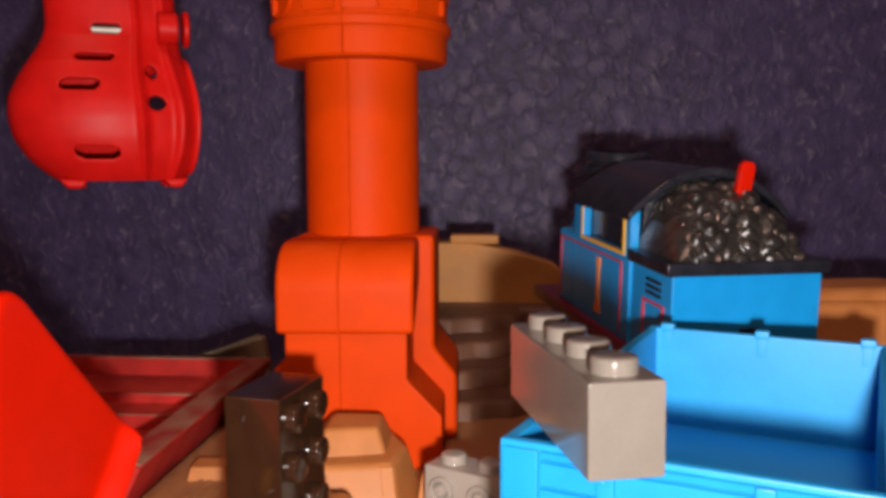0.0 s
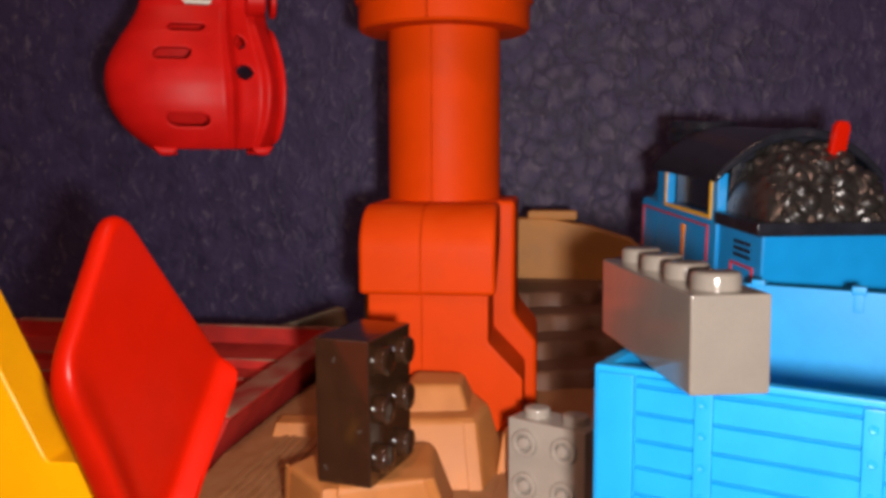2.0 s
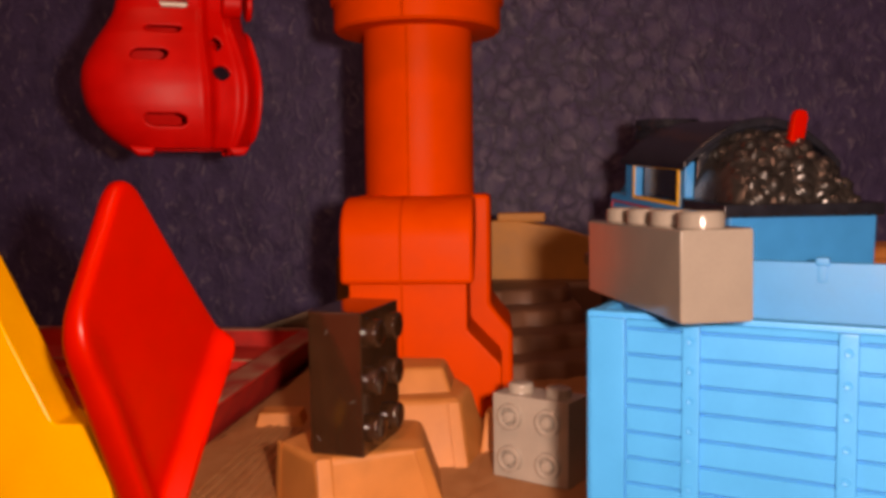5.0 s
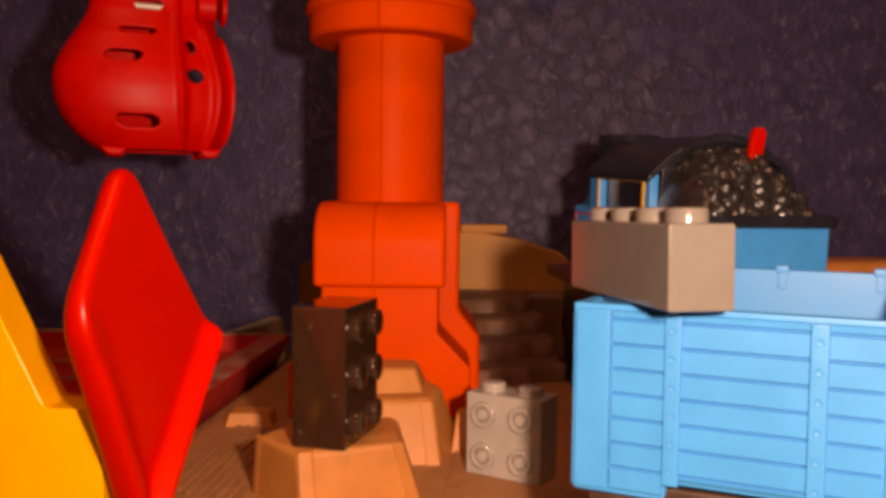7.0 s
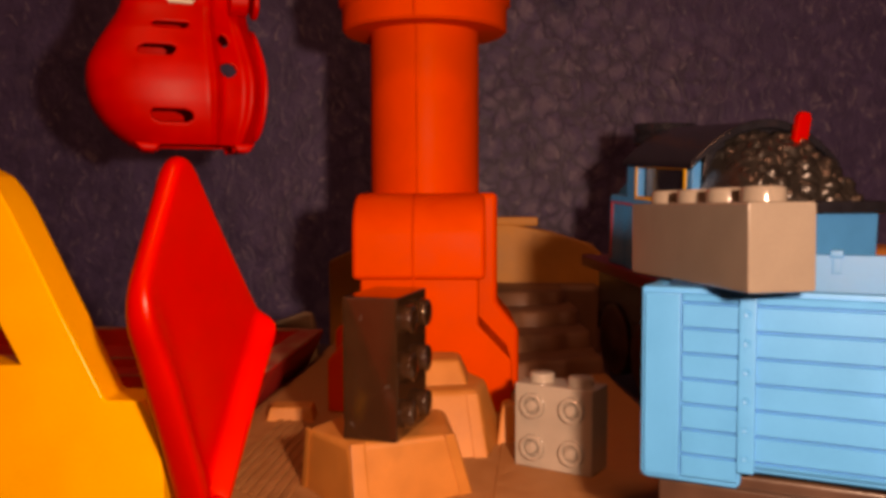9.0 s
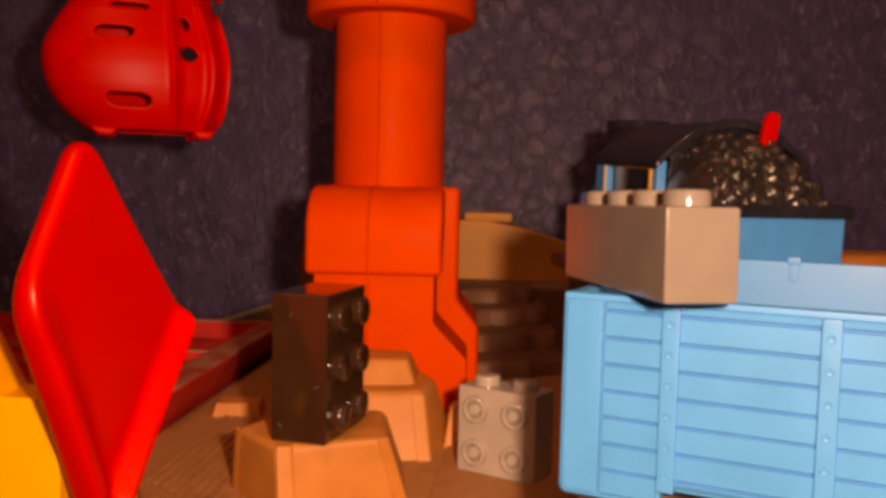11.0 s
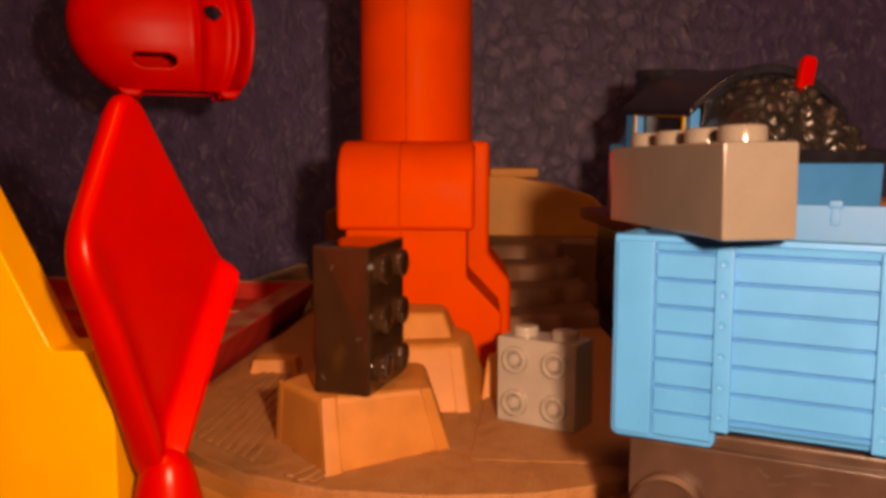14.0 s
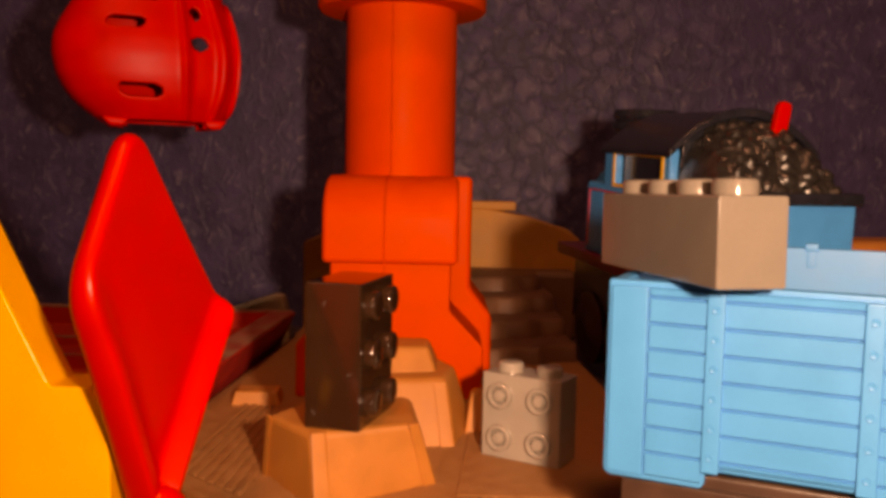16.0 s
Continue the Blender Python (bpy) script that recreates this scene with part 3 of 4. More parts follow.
def paddle():
    """A thick diamond plate with rounded edges, its face dished between two rims that run down to the stem."""
    left, top, right, low = Vector((-0.0173, 0.0026)), Vector((-0.0058, 0.0221)), Vector((0.0177, -0.0036)), Vector((-0.0032, -0.0290))
    ring = []
    for p in rounded([(left, 0.0050), (top, 0.0044), (right, 0.0042), (low, 0.0030)], 13):
        ring.append(p)
    # even out the long straight stretches
    fine = []
    for p, q in zip(ring, ring[1:] + ring[:1]):
        count = max(1, int((q - p).length / 0.0008))
        fine += [p + (q - p) * k / count for k in range(count)]
    ring = fine

    def rise(p):
        total = 0.0
        for start, height, ramp, soft in ((left, 0.0013, 0.4, 0.0022), (right, 0.0028, 0.06, 0.0012)):
            way = low - start
            s = (p - start).dot(way) / way.length_squared
            away = abs((p - start).cross(way)) / way.length
            grown = max(0.0, min(1.0, (s + 0.05) / ramp, (1 - s) / 0.14))
            total = max(total, height * grown ** 0.6 * math.exp(-(max(0.0, away - 0.0014) / soft) ** 2))
        return total
    centre = Vector((-0.0020, -0.0020))
    bm = bmesh.new()
    loops = []
    for inset, y in ((0.0024, 0.0030), (0.0009, 0.0028), (0.0002, 0.0022), (0.0, 0.0014)):
        loops.append([bm.verts.new((v.x, y, v.y)) for v in (p + (centre - p).normalized() * inset for p in ring)])
    for inset, sunk in ((0.0001, 0.55), (0.0004, 0.2), (0.0008, 0.05), (0.0012, 0.0)):
        loops.append([bm.verts.new((v.x, 0.0014 * sunk - rise(v) * (1 - sunk), v.y)) for v in (p + (centre - p).normalized() * inset for p in ring)])
    for k in range(1, 22):
        t = 1 - k / 22
        loops.append([bm.verts.new((v.x, -rise(v), v.y)) for v in (centre + (p + (centre - p).normalized() * 0.0012 - centre) * t for p in ring)])
    for a, b in zip(loops, loops[1:]):
        for i in range(len(ring)):
            j = (i + 1) % len(ring)
            bm.faces.new((a[i], a[j], b[j], b[i]))
    bm.faces.new(loops[0]), bm.faces.new(loops[-1])
    bmesh.ops.recalc_face_normals(bm, faces=bm.faces)
    return bm


sign = thing("toy_paddle", pose(-0.0440, 0.1018, TABLE_Z), "bright red plastic diamond-shaped toy paddle on a stem", "toy paddle")
turned = pose(0, 0, 0.0365 + U, 0, 0, PADDLE_YAW)
blade = paddle()
blade.transform(turned)
part("blade", blade, PADDLE_RED, sign)
part("stem", lathe([(0.0060, 0.0), (0.0052, 0.007), (0.0043, 0.0118), (0.0036, 0.0148), (0.0029, 0.0168), (0.0019, 0.0181), (0.0008, 0.0186)], 40, 2, (0.0002, -0.0022, 0)), PADDLE_RED, sign)


# ---- yellow frame ----
frame_thing = thing("toy_gantry", pose(0.0006, 0.0966, TABLE_Z), "glossy yellow plastic toy gantry with a triangular hole", "toy gantry")
half_edge = [(-0.0497, 0.0), (-0.0497, 0.0160 + U), (-0.0503, 0.0212 + U), (-0.0511, 0.0240 + U), (-0.0524, 0.0258 + U), (-0.0567, 0.0259 + U), (-0.0572, 0.0264 + U), (-0.0622, 0.0370 + U),
             (-0.0656, 0.0446 + U), (-0.0681, 0.0501 + U), (-0.0693, 0.0523 + U), (-0.0710, 0.0545 + U), (-0.0730, 0.0556 + U)]
edge = half_edge + [(-0.149 - x, z) for x, z in reversed(half_edge)]
hole = [(-0.0674, 0.0305 + U), (-0.0745, 0.0452 + U), (-0.0816, 0.0305 + U)]


def frame_body():
    """The outline with a three-cornered hole: two shells of quads between hole and rim would be uneven, so the rim is built as bars."""
    bm = bmesh.new()
    rim = [bm.verts.new((x, 0, z)) for x, z in edge]
    inner = [bm.verts.new((x, 0, z)) for x, z in hole]
    lines = [bm.edges.new((a, b)) for ring in (rim, inner) for a, b in zip(ring, ring[1:] + ring[:1])]
    bmesh.ops.triangle_fill(bm, edges=lines, use_beauty=True)
    made = bmesh.ops.extrude_face_region(bm, geom=list(bm.faces))
    for v in made["geom"]:
        if isinstance(v, bmesh.types.BMVert):
            v.co.y += 0.0075
    bmesh.ops.recalc_face_normals(bm, faces=bm.faces)
    bmesh.ops.dissolve_limit(bm, angle_limit=0.02, verts=bm.verts, edges=bm.edges)
    return bevelled(bm, 0.0013, 5, 0.3)


part("body", frame_body(), YELLOW, frame_thing)


# ---- building bricks ----
def stud_mesh(name, material, hollow=False):
    profile = [(0.0024, 0.0), (0.0024, 0.0012), (0.00234, 0.00145), (0.00222, 0.0016), (0.0020, 0.0017), (0.0009, 0.00172)]
    if hollow:
        profile = [(0.0025, 0.0), (0.0024, 0.0010), (0.0022, 0.0012), (0.0018, 0.0012), (0.0016, 0.0010), (0.0015, 0.0003), (0.0013, 0.0003), (0.0012, 0.0011), (0.0009, 0.0015), (0.0003, 0.0016)]
    return mesh_of(name, lathe(profile, 32), material)


BLACK_STUD, GREY_STUD = stud_mesh("stud", BLACK), stud_mesh("stud", GREY)
LIGHT_STUD, LIGHT_RING = stud_mesh("stud", LIGHT_GREY), stud_mesh("stud", LIGHT_GREY, True)

black_brick = thing("toy_brick", pose(*BK), "black plastic two by three stud brick standing on end", "toy brick", "toy bricks")
part("body", box((-0.0096, 0, -0.0238), (0, 0.0158, 0), 0.00032), BLACK, black_brick)
for y in (0.0039, 0.0119):
    for z in (-0.0039, -0.0119, -0.0199):
        ob = part("stud", BLACK_STUD, BLACK, black_brick)
        ob.matrix_local = pose(0, y, z, 0, 90, 0)
for x, z, a in ((-0.0062, -0.0034, 20), (-0.0018, -0.0146, 70), (-0.0080, -0.0212, -40)):
    bm = box((-0.00008, -0.00003, -0.0005), (0.00008, 0.00002, 0.0005), 0)
    bm.transform(pose(x, -0.00001, z, 0, a, 0))
    part("scratch", bm, SCRATCH, black_brick, "pale scratch")

side_brick = thing("toy_brick", pose(*SN), "light grey plastic brick with studs on its side", "toy brick", "toy bricks")
part("body", box((0, 0, 0), (0.0158, 0.0078, 0.016), 0.0003), LIGHT_GREY, side_brick)
for x in (0.0039, 0.0119):
    part("stud", LIGHT_STUD, LIGHT_GREY, side_brick, at=(x, 0.0039, 0.016))
    for z in (0.0040, 0.0120):
        ob = part("stud", LIGHT_RING, LIGHT_GREY, side_brick, "hollow side stud")
        ob.matrix_local = pose(x, 0, z, 90, 0, 0)

long_brick = thing("toy_brick", pose(*GR), "grey plastic one by four stud brick lying on the wagon's rim", "toy brick", "toy bricks")
part("body", box((0, 0, -0.0096), (0.0078, 0.0318, 0), 0.00038), GREY, long_brick)
for i in range(4):
    part("stud", GREY_STUD, GREY, long_brick, at=(0.0039, 0.0039 + 0.008 * i, 0))


# ---- blue open wagon ----
WX, WY, WYAW = 0.0109, 0.0916, -26.8
wagon = thing("toy_wagon", pose(WX, WY, TABLE_Z, 0, 0, WYAW), "bright blue plastic open toy wagon with plank sides", "toy wagon")
WW, WL, TOP, LOW = 0.0400, 0.0723, 0.0409 + U, 0.0196 + U
flap = 0.0174 + U
end = [(0.0, flap + 0.0006), (0.0006, flap), (0.0113, flap), (0.0117, flap + 0.0006), (0.0117, LOW), (WW - 0.0102, LOW), (WW - 0.0102, flap + 0.0006), (WW - 0.0097, flap), (WW - 0.0006, flap),
       (WW, flap + 0.0006), (WW, TOP), (0, TOP)]
part("end_wall", prism(end, 1, 0, 0.0016, 0.00045), BLUE, wagon)
part("end_wall", prism(end, 1, WL - 0.0016, WL, 0.0003), BLUE, wagon)
for x in (0.0, WW - 0.0016):
    part("side_wall", box((x, 0.0014, LOW - 0.0014), (x + 0.0016, WL - 0.0014, TOP - 0.0001), 0.0003), BLUE, wagon)
part("floor", box((0.0014, 0.0014, 0.0210 + U), (WW - 0.0014, WL - 0.0014, 0.0230 + U), 0), BLUE, wagon)
# planks between the grooves, from the rim down; the outer fields go on down to the flaps
PITCH = 0.00303
for lo, hi in ((0.0005, 0.0047), (WW - 0.0051, WW - 0.0005)):
    part("stile", box((lo, -0.00046, flap + 0.0007), (hi, 0.0002, TOP - 0.0007), 0.0002), BLUE, wagon)
columns = ((0.0050, 0.0113, flap + 0.0007), (0.0133, 0.0271, LOW + 0.0005), (0.0291, WW - 0.0054, flap + 0.0007))
for lo, hi, foot_z in columns:
    tops = [TOP - 0.0006] + [TOP - 0.0018 - PITCH * k for k in range(8)]
    for z1, z0 in zip(tops, tops[1:] + [0.0]):
        z0 = max(z0, foot_z)
        if z1 - z0 > 0.0008:
            part("plank", prism([(0.0002, z0), (-0.00010, z0 + 0.00003), (-0.00040, z0 + 0.00025), (-0.00050, z1 - 0.00024), (-0.00036, z1 - 0.00012), (0.0002, z1 - 0.00006)], 0, lo, hi, 0), BLUE, wagon)
for k in range(7):
    z1 = TOP - 0.0018 - PITCH * k
    if z1 - PITCH > LOW - 0.0014:
        part("plank", box((-0.00042, 0.0026, z1 - PITCH + 0.0002), (0.0002, WL - 0.003, z1 - 0.0002), 0.0003), BLUE, wagon)
gap = (TOP - 0.0012 - LOW) / 6
rivet = mesh_of("rivet", lathe([(0.00046, 0), (0.00038, 0.00008), (0.00031, 0.00008), (0.00022, 0.00003), (0.00008, 0.00002)], 16), BLUE)
for x in (0.0123, 0.0281):
    post = part("post", box((x - 0.0010, -0.0009, LOW), (x + 0.0010, 0.0002, TOP - 0.0007), 0.00025), BLUE, wagon)
    for k in range(6):
        ob = part("rivet", rivet, BLUE, post)
        ob.matrix_local = pose(x, -0.0009, LOW + gap * (k + 0.55), 90, 0, 0)
for x in (0.0035, 0.0199, 0.0366):
    latch = part("latch", box((x - 0.0012, WL - 0.0019, TOP - 0.0006), (x + 0.0012, WL + 0.0002, TOP + 0.0009), 0.0003), BLUE, wagon)
    part("latch_strap", box((x - 0.0008, WL - 0.00175, TOP - 0.0036), (x + 0.0008, WL - 0.0014, TOP - 0.0005), 0.0002), BLUE, latch)
part("chassis", box((0.0030, 0.0016, 0.0050 + U), (WW - 0.0030, WL - 0.0016, 0.0186 + U), 0.0005), CHASSIS, wagon, "scuffed brown-grey chassis")
part("buffer_beam", box((0.0022, 0.0004, 0.0040 + U), (WW - 0.0022, 0.0020, 0.0172 + U), 0.0003), CHASSIS, wagon)
random.seed(11)
for k in range(16):
    lint = box((-0.0010 * random.uniform(0.4, 1.3), -0.00004, -0.00004), (0.0010, 0.00004, 0.00004), 0)
    lint.transform(pose(random.uniform(0.008, WW - 0.006), 0.00036, random.uniform(0.006, 0.016) + U, 0, random.uniform(-70, 70), 0))
    part("scratch", lint, SCRATCH, wagon, "pale scratch")
buffer_mesh = mesh_of("buffer", lathe([(0.0042, -0.001), (0.0042, 0.0014), (0.0038, 0.0019), (0.0033, 0.0016), (0.0010, 0.0018)], 36), CHASSIS)
for x in (0.0070, WW - 0.0070):
    ob = part("buffer", buffer_mesh, CHASSIS, wagon)
    ob.matrix_local = pose(x, 0.0002, 0.0098 + U, 90, 0, 0)
wheel_mesh = mesh_of("wheel", lathe([(0.0072, -0.002), (0.0072, 0.0012), (0.0060, 0.0016), (0.0045, 0.0010), (0.0020, 0.0016), (0.0008, 0.0018)], 40), BLACK)
for x, turn in ((0.0044, -90), (WW - 0.0044, 90)):
    for y in (0.013, 0.059):
        ob = part("wheel", wheel_mesh, BLACK, wagon)
        ob.matrix_local = pose(x, y, 0.0072, 0, turn, 0)


# ---- blue tank engine ----
EX, EY, EYAW, ENOSE = 0.0504, 0.1732, 10.0, 3.1
engine = thing("toy_engine", pose(EX, EY, 0, ENOSE, 0, EYAW) @ pose(0, 0, TABLE_Z + 0.0013), "blue plastic toy tank engine with a black roof and coal load", "toy engine")
EW = 0.0345


def arc(x0, x1, z0, rise_by, steps=14):
    """An arched outline from x0 to x1."""
    return [(x0 + (x1 - x0) * i / steps, z0 + rise_by * (1 - (2 * i / steps - 1) ** 2)) for i in range(steps + 1)]


part("bunker", box((0.0006, 0.0, 0.020 + U), (EW - 0.0002, 0.0211, 0.0470 + U), 0.0006), ENGINE_BLUE, engine)
part("coal_tray", box((-0.0010, -0.0010, 0.0467 + U), (EW + 0.0010, 0.0205, 0.0496 + U), 0.0005), ROOF, engine)
# cab: side walls with real openings, back sheet and front sheet
WALL_T = 0.0022
for x in (0.0, EW - WALL_T):
    cab = part("cab_side", box((x, 0.0212, 0.027 + U), (x + WALL_T, 0.0600, 0.0480 + U), 0.0003), ENGINE_BLUE, engine)
    for y0, y1, z0, z1 in ((0.0212, 0.0250, 0.0478, 0.0578), (0.0530, 0.0600, 0.0478, 0.0578), (0.0248, 0.0532, 0.0560, 0.0578)):
        part("cab_pillar", box((x, y0, z0 + U), (x + WALL_T, y1, z1 + U), 0.0002), ENGINE_BLUE, engine)
    out_x = -0.0003 if x == 0 else x + WALL_T
    win = part("window_frame", box((out_x, 0.0242, 0.0472 + U), (out_x + 0.0003, 0.0538, 0.0481 + U), 0), YELLOW_TRIM, engine, "yellow window lining")
    for y0, y1, z0, z1 in ((0.0242, 0.0251, 0.0481, 0.0564), (0.0529, 0.0538, 0.0481, 0.0564), (0.0251, 0.0529, 0.0558, 0.0564)):
        part("lining", box((out_x, y0, z0 + U), (out_x + 0.0003, y1, z1 + U), 0), YELLOW_TRIM, win)
part("window_glass", box((0.0024, 0.0250, 0.0478 + U), (0.0030, 0.0530, 0.0562 + U), 0), GLASS, engine, "dark window")
under, over = arc(-0.0022, EW + 0.0022, 0.0560 + U, 0.0100), arc(-0.0022, EW + 0.0022, 0.0573 + U, 0.0102)
front = [(0.0014, 0.027 + U), (EW - 0.0014, 0.027 + U)] + [(x, z + 0.0004) for x, z in reversed(under) if 0.0014 < x < EW - 0.0014]
part("cab_front", prism(front, 1, 0.0580, 0.0598, 0.0002), ENGINE_BLUE, engine)
part("cab_back", prism(front, 1, 0.0212, 0.0228, 0.0002), ROOF, engine)
roof_part = part("roof", prism(under + list(reversed(over)), 1, 0.0180, 0.0590, 0.0004), ROOF, engine, "glossy black arched roof")
lower = [(px, pz - 0.0003) for px, pz in under]
higher = [(px, pz + 0.0005) for px, pz in over]
part("roof_bead", prism(lower + list(reversed(higher)), 1, 0.0174, 0.0192, 0.0006, 3), ROOF, roof_part, "rounded bead along the roof's edge")


def coal_heap():
    """One moulded heap: a steep rounded back under the roof's edge, its face pressed into rounded lumps."""
    bm = bmesh.new()
    nx, ny = 110, 84
    wide, deep, tall = EW - 0.0044, 0.0194, 0.0152
    grid = []

    def spot(u, v):
        across = max(0.0, 1 - abs(2 * u - 1) ** 3.4) ** 0.55
        rise = math.sin(min(1.0, v * 1.12) * math.pi / 2) ** 0.72
        dome = 0.80 + 0.20 * (1 - (2 * u - 1) ** 2)
        return Vector((0.0020 + wide * u, 0.0014 + deep * v ** 1.15, 0.0490 + U + tall * across * rise * dome))
    for j in range(ny + 1):
        row = []
        for i in range(nx + 1):
            u, v = i / nx, j / ny
            p, e = spot(u, v), 0.004
            along = spot(min(1, u + e), v) - spot(max(0, u - e), v)
            up = spot(u, min(1, v + e)) - spot(u, max(0, v - e))
            out = along.cross(up)
            out = out.normalized() if out.length > 1e-12 else Vector((0, -1, 0))
            q = p * 275.0 + 0.30 * noise.noise_vector(p * 260.0)
            near, second = noise.voronoi(q)[0][:2]
            lump = math.sqrt(max(0.0, 1 - (near / 0.66) ** 2)) * min(1.0, (second - near) * 2.6) ** 0.7
            smooth_side = min(1.0, max(0.0, (u - 0.10) / 0.04), max(0.0, (1 - u) / 0.05))
            crumb = noise.noise(p * 900.0) * 0.00004
            row.append(bm.verts.new(p + out * (0.0013 * lump * smooth_side + crumb)))
        grid.append(row)
    for a, b in zip(grid, grid[1:]):
        for i in range(nx):
            bm.faces.new((a[i], a[i + 1], b[i + 1], b[i]))
    bmesh.ops.recalc_face_normals(bm, faces=bm.faces)
    return bm


part("coal_load", coal_heap(), COAL, engine, "shiny black moulded coal")
lever = prism([(-0.0017, 0.0), (0.0017, 0.0), (0.0017, 0.0082), (0.0010, 0.0095), (-0.0010, 0.0095), (-0.0017, 0.0082)], 1, -0.0010, 0.0010, 0.0004)
lever.transform(pose(0.0217, 0.0129, 0.0600 + U, 0, 8, 0))
part("lever", lever, PADDLE_RED, engine, "small red brake lever")
for x in (0.0, EW - 0.012):
    part("side_tank", box((x, 0.0598, 0.027 + U), (x + 0.012, 0.0727, 0.0476 + U), 0.0010), ENGINE_BLUE, engine)
# lining and badge bar on the near flank
for y0, y1, z0, z1 in ((0.0255, 0.0705, 0.0452, 0.0457), (0.0255, 0.0261, 0.0290, 0.0454), (0.0700, 0.0705, 0.0290, 0.0454)):
    part("lining", box((-0.00025, y0, z0 + U), (0.0001, y1, z1 + U), 0), LINING, engine, "red lining")
part("badge_bar", prism([(0.0385, 0.0300 + U), (0.0425, 0.0300 + U), (0.0422, 0.0318 + U), (0.0412, 0.0335 + U), (0.0412, 0.0415 + U), (0.0418, 0.0430 + U), (0.0416, 0.0440 + U), (0.0394, 0.0440 + U), (0.0392, 0.0430 + U), (0.0398, 0.0415 + U), (0.0398, 0.0335 + U), (0.0388, 0.0318 + U)], 0, -0.0003, 0.0001, 0), ORANGE_TRIM, engine, "orange painted bar")
for k in range(3):
    part("vent", box((0.0003, 0.0050, 0.0410 + 0.0014 * k + U), (0.0007, 0.0125, 0.0418 + 0.0014 * k + U), 0), ROOF, engine, "black louvre")
for y0, y1, z0, z1 in ((0.0035, 0.0140, 0.0392, 0.0397), (0.0035, 0.0040, 0.0290, 0.0392), (0.0135, 0.0140, 0.0290, 0.0392)):
    part("lining", box((0.0003, y0, z0 + U), (0.0007, y1, z1 + U), 0), LINING, engine, "red lining")
part("boiler", lathe([(0.0088, 0.0590), (0.0092, 0.0600), (0.0092, 0.0880), (0.0080, 0.0900)], 48, 1, (EW / 2, 0, 0.0430 + U)), ENGINE_BLUE, engine)
part("funnel", lathe([(0.0056, 0.0510 + U), (0.0056, 0.0637 + U), (0.0078, 0.0647 + U), (0.0094, 0.0662 + U), (0.0094, 0.0682 + U), (0.0087, 0.0686 + U), (0.0090, 0.0694 + U), (0.0094, 0.0700 + U),
                      (0.0090, 0.0719 + U), (0.0068, 0.0722 + U), (0.0064, 0.0682 + U)], 48, 2, (EW / 2, 0.0734, -0.0034)), ROOF, engine, "black ringed funnel")
part("footplate", box((-0.0022, 0.0015, 0.0240 + U), (EW + 0.0022, 0.0900, 0.0274 + U), 0.0006), FOOTPLATE, engine, "dark red footplate")
part("underframe", box((0.0030, 0.0030, 0.0040 + U), (EW - 0.0030, 0.0880, 0.0242 + U), 0.0008), ROOF, engine)
engine_wheel = mesh_of("wheel", lathe([(0.0108, -0.002), (0.0108, 0.0014), (0.0088, 0.0018), (0.0062, 0.0010), (0.0030, 0.0016), (0.0010, 0.002)], 40), CHASSIS)
for x, turn in ((0.0036, -90), (EW - 0.0036, 90)):
    for y in (0.024, 0.048, 0.072):
        ob = part("wheel", engine_wheel, CHASSIS, engine)
        ob.matrix_local = pose(x, y, 0.0095, 0, turn, 0)
part("coupling_slot", box((0.0160, -0.0003, 0.0340 + U), (0.0200, 0.0002, 0.0353 + U), 0), ROOF, engine)
part("rivet", lathe([(0.0005, 0), (0.0004, 0.0003), (0.0002, 0.0004)], 12, 1, (0.0172, -0.0004, 0.0420 + U)), ENGINE_BLUE, engine)


# ---- red tray, pale board and tan rock ----
tray = thing("toy_tray", pose(-0.0502, 0.268, TABLE_Z, 0, 0, -4.6), "dull red plastic tray with a dusty worn rim", "toy tray")
H, FAR = 0.0084 + U, -0.118
part("bottom", box((FAR, -0.098, 0), (-0.007, -0.001, 0.002), 0.0003), CRATE, tray)
part("right_wall", prism([(-0.0090, 0.001), (-0.0080, H), (0.0, H), (-0.0064, 0.001)], 1, -0.0985, 0.0, 0.0008), CRATE, tray)
part("right_rim", box((-0.0078, -0.0972, H - 0.0003), (-0.0005, -0.0006, H + 0.0004), 0.0003), DUSTY, tray, "pale dusty rim")
part("back_wall", box((FAR, -0.0030, 0.001), (-0.0075, -0.0001, H), 0.0005), CRATE, tray)
part("back_rim", box((FAR, -0.0031, H - 0.0002), (-0.0078, -0.0002, H + 0.0005), 0.0003), DUSTY, tray, "pale dusty rim")
part("front_wall", box((FAR, -0.0984, 0.001), (-0.0075, -0.0940, H), 0.0006), CRATE, tray)
part("left_wall", box((FAR - 0.004, -0.0984, 0.001), (FAR, 0.0, H), 0.0006), CRATE, tray)
for y, z in ((-0.0245, 0.0030), (-0.0362, 0.0002)):
    ledge = part("ledge", box((FAR, y, 0.0012), (-0.0082, -0.0028, z + U), 0.0003), CRATE, tray)
    part("ledge_edge", box((FAR + 0.001, y - 0.0001, z + U - 0.0004), (-0.0084, y + 0.0005, z + U + 0.0001), 0.0001), DUSTY, ledge, "dusty edge")

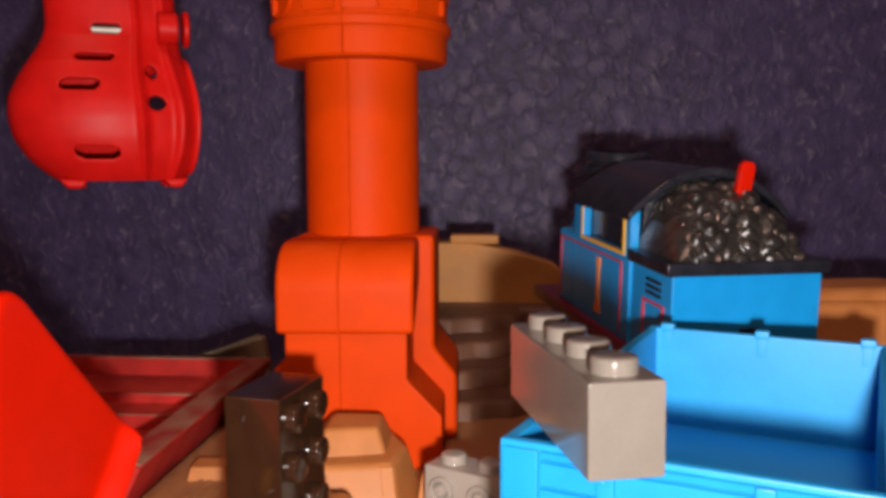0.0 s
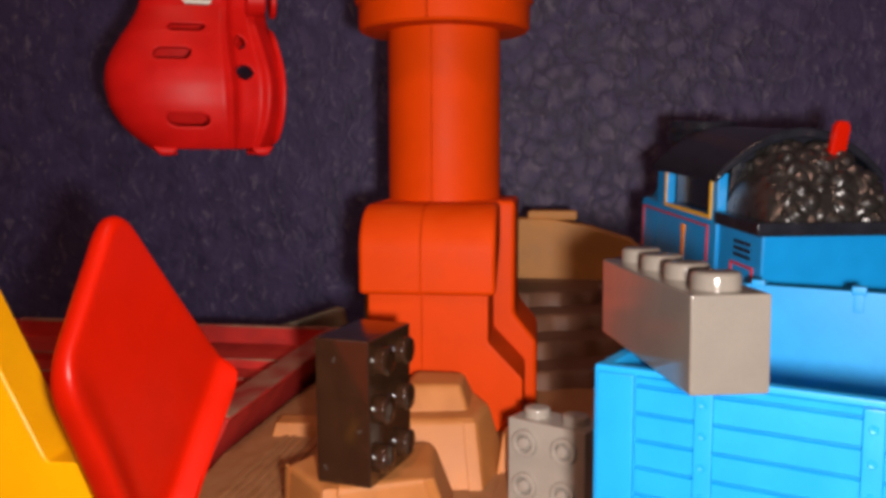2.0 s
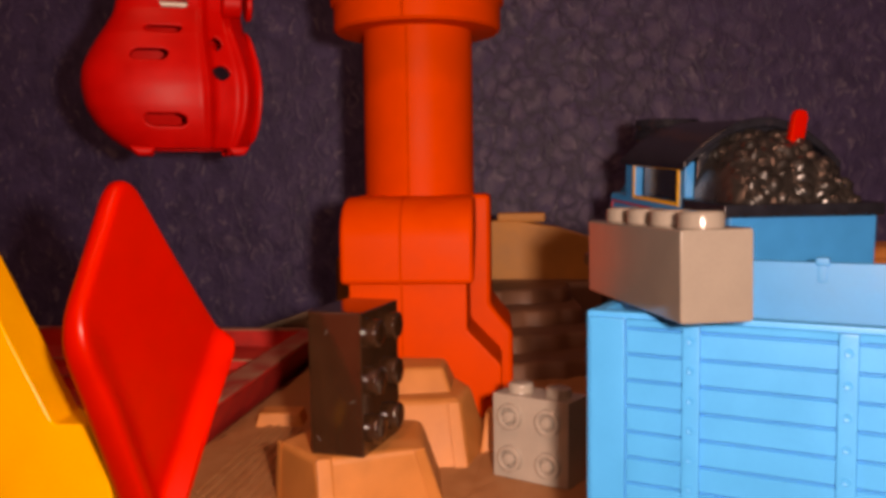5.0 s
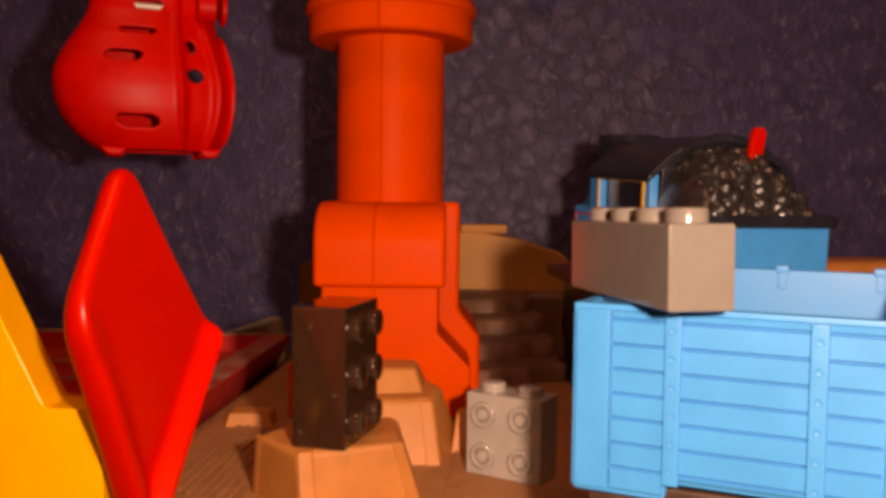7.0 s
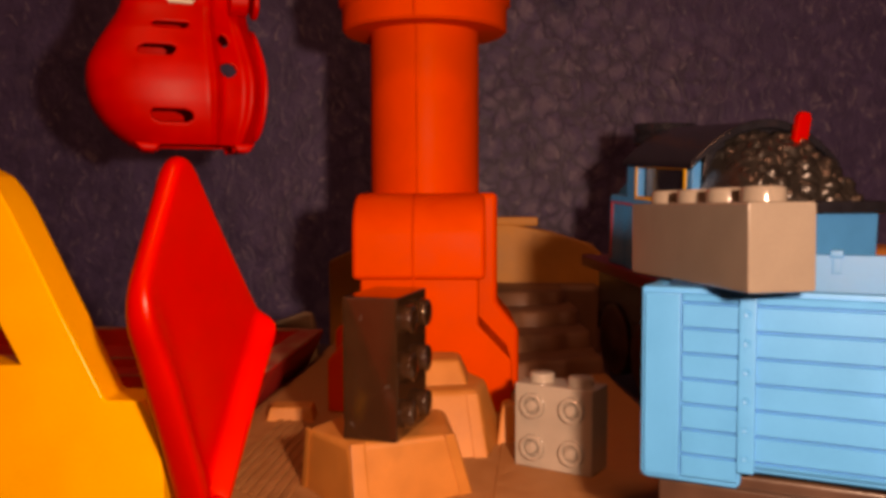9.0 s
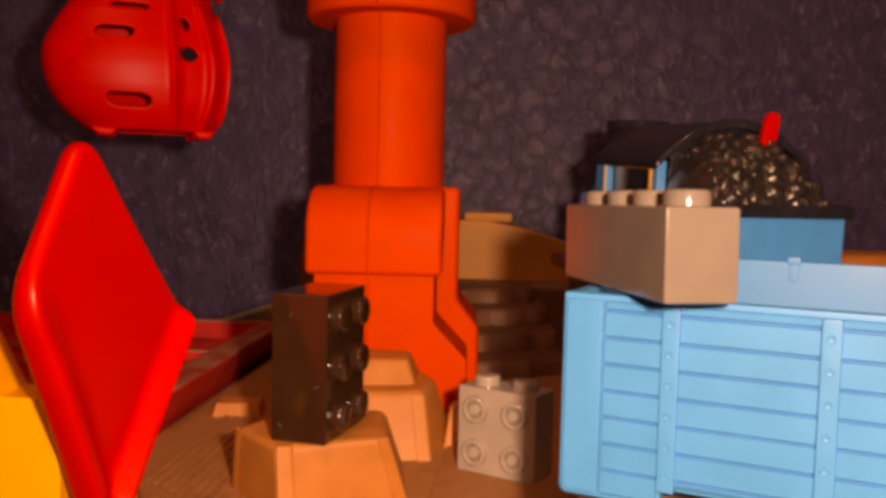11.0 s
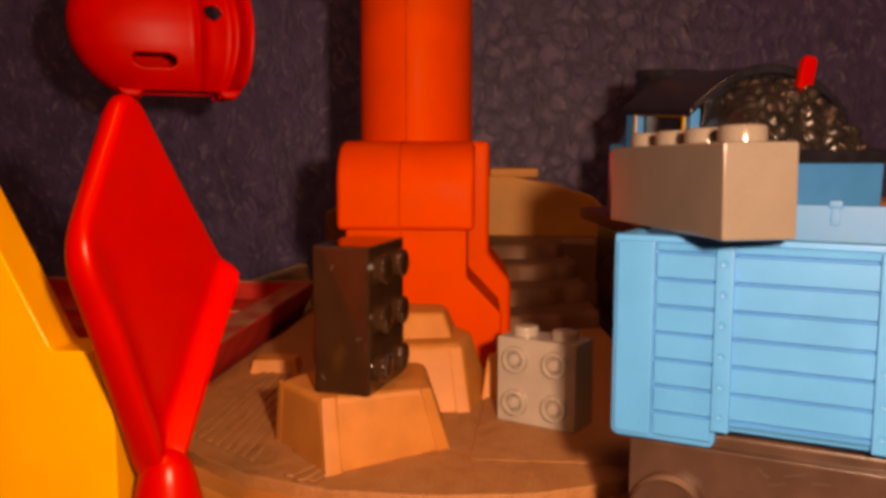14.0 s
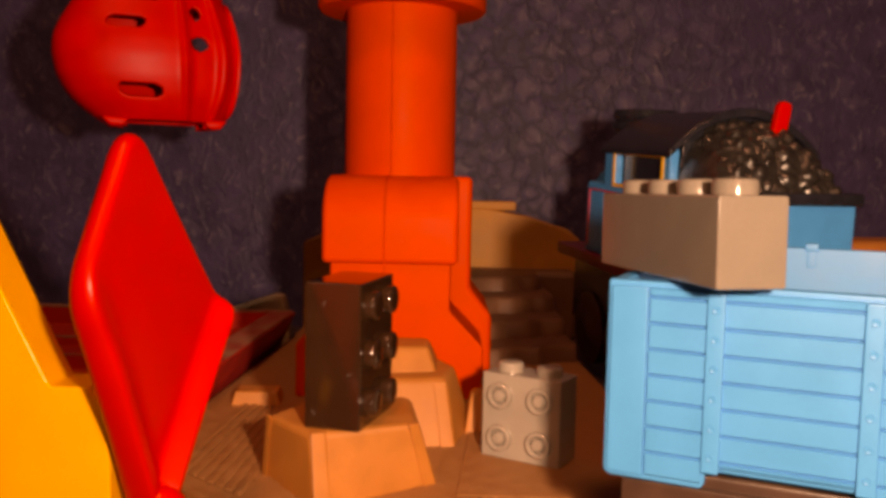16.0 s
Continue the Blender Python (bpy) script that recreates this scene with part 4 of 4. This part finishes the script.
board = thing("toy_board", pose(-0.0575, 0.288, TABLE_Z, 0, 0, -4), "pale dusty wooden toy board standing behind the tray", "toy board")
part("panel", prism([(-0.034, 0), (-0.034, 0.0015 + U), (-0.020, 0.0058 + U), (-0.0026, 0.0117 + U), (0.0004, 0.0112 + U), (0.0022, 0.0035 + U), (0.0028, 0)], 1, -0.0025, 0.0025, 0.0008), PALE, board)

boulder = thing("toy_rock", pose(0.118, 0.232, TABLE_Z, 0, 0, 6) @ Matrix.Diagonal((1, 1, 0.96, 1)), "tan plastic toy rock with flat facets beside the engine", "toy rock")
part("boulder", solid([(-0.026, -0.020, 0), (0.030, -0.024, 0), (0.050, 0.000, 0), (0.030, 0.024, 0), (-0.022, 0.022, 0)],
                      [(-0.022, -0.013, 0.0425), (0.016, -0.017, 0.0430), (0.036, 0.000, 0.0420), (0.018, 0.016, 0.0430), (-0.018, 0.016, 0.0430)], 0.0042, 4), TAN, boulder)
part("cap", solid([(-0.020, -0.011, 0.0415), (0.014, -0.015, 0.0420), (0.032, 0.000, 0.0410), (0.016, 0.014, 0.0420), (-0.016, 0.014, 0.0420)],
                  [(-0.017, -0.007, 0.0452), (0.011, -0.010, 0.0458), (0.026, 0.001, 0.0448), (0.013, 0.011, 0.0456), (-0.013, 0.011, 0.0455)], 0.0022, 3), TAN, boulder, "flat worn top")
part("facet", solid([(0.004, -0.030, 0), (0.040, -0.036, 0), (0.052, -0.010, 0), (0.012, -0.008, 0)],
                    [(0.014, -0.021, 0.034), (0.032, -0.023, 0.030), (0.037, -0.013, 0.034), (0.016, -0.013, 0.038)], 0.0014), TAN, boulder)

# a small unidentified orange thing high up, drawn as a knob on the wall
knob = thing("unknown_orange_thing", pose(*KNOB), "small unidentified orange-brown thing, drawn as a knob on the wall", "knob")
part("stem", lathe([(0.0030, 0.0), (0.0030, 0.0110)], 24, 1), PALE, knob)
part("head", lathe([(0.0020, -0.0060), (0.0056, -0.0048), (0.0078, -0.0010), (0.0072, 0.0030), (0.0040, 0.0052)], 32, 1), ORANGE_TRIM, knob)
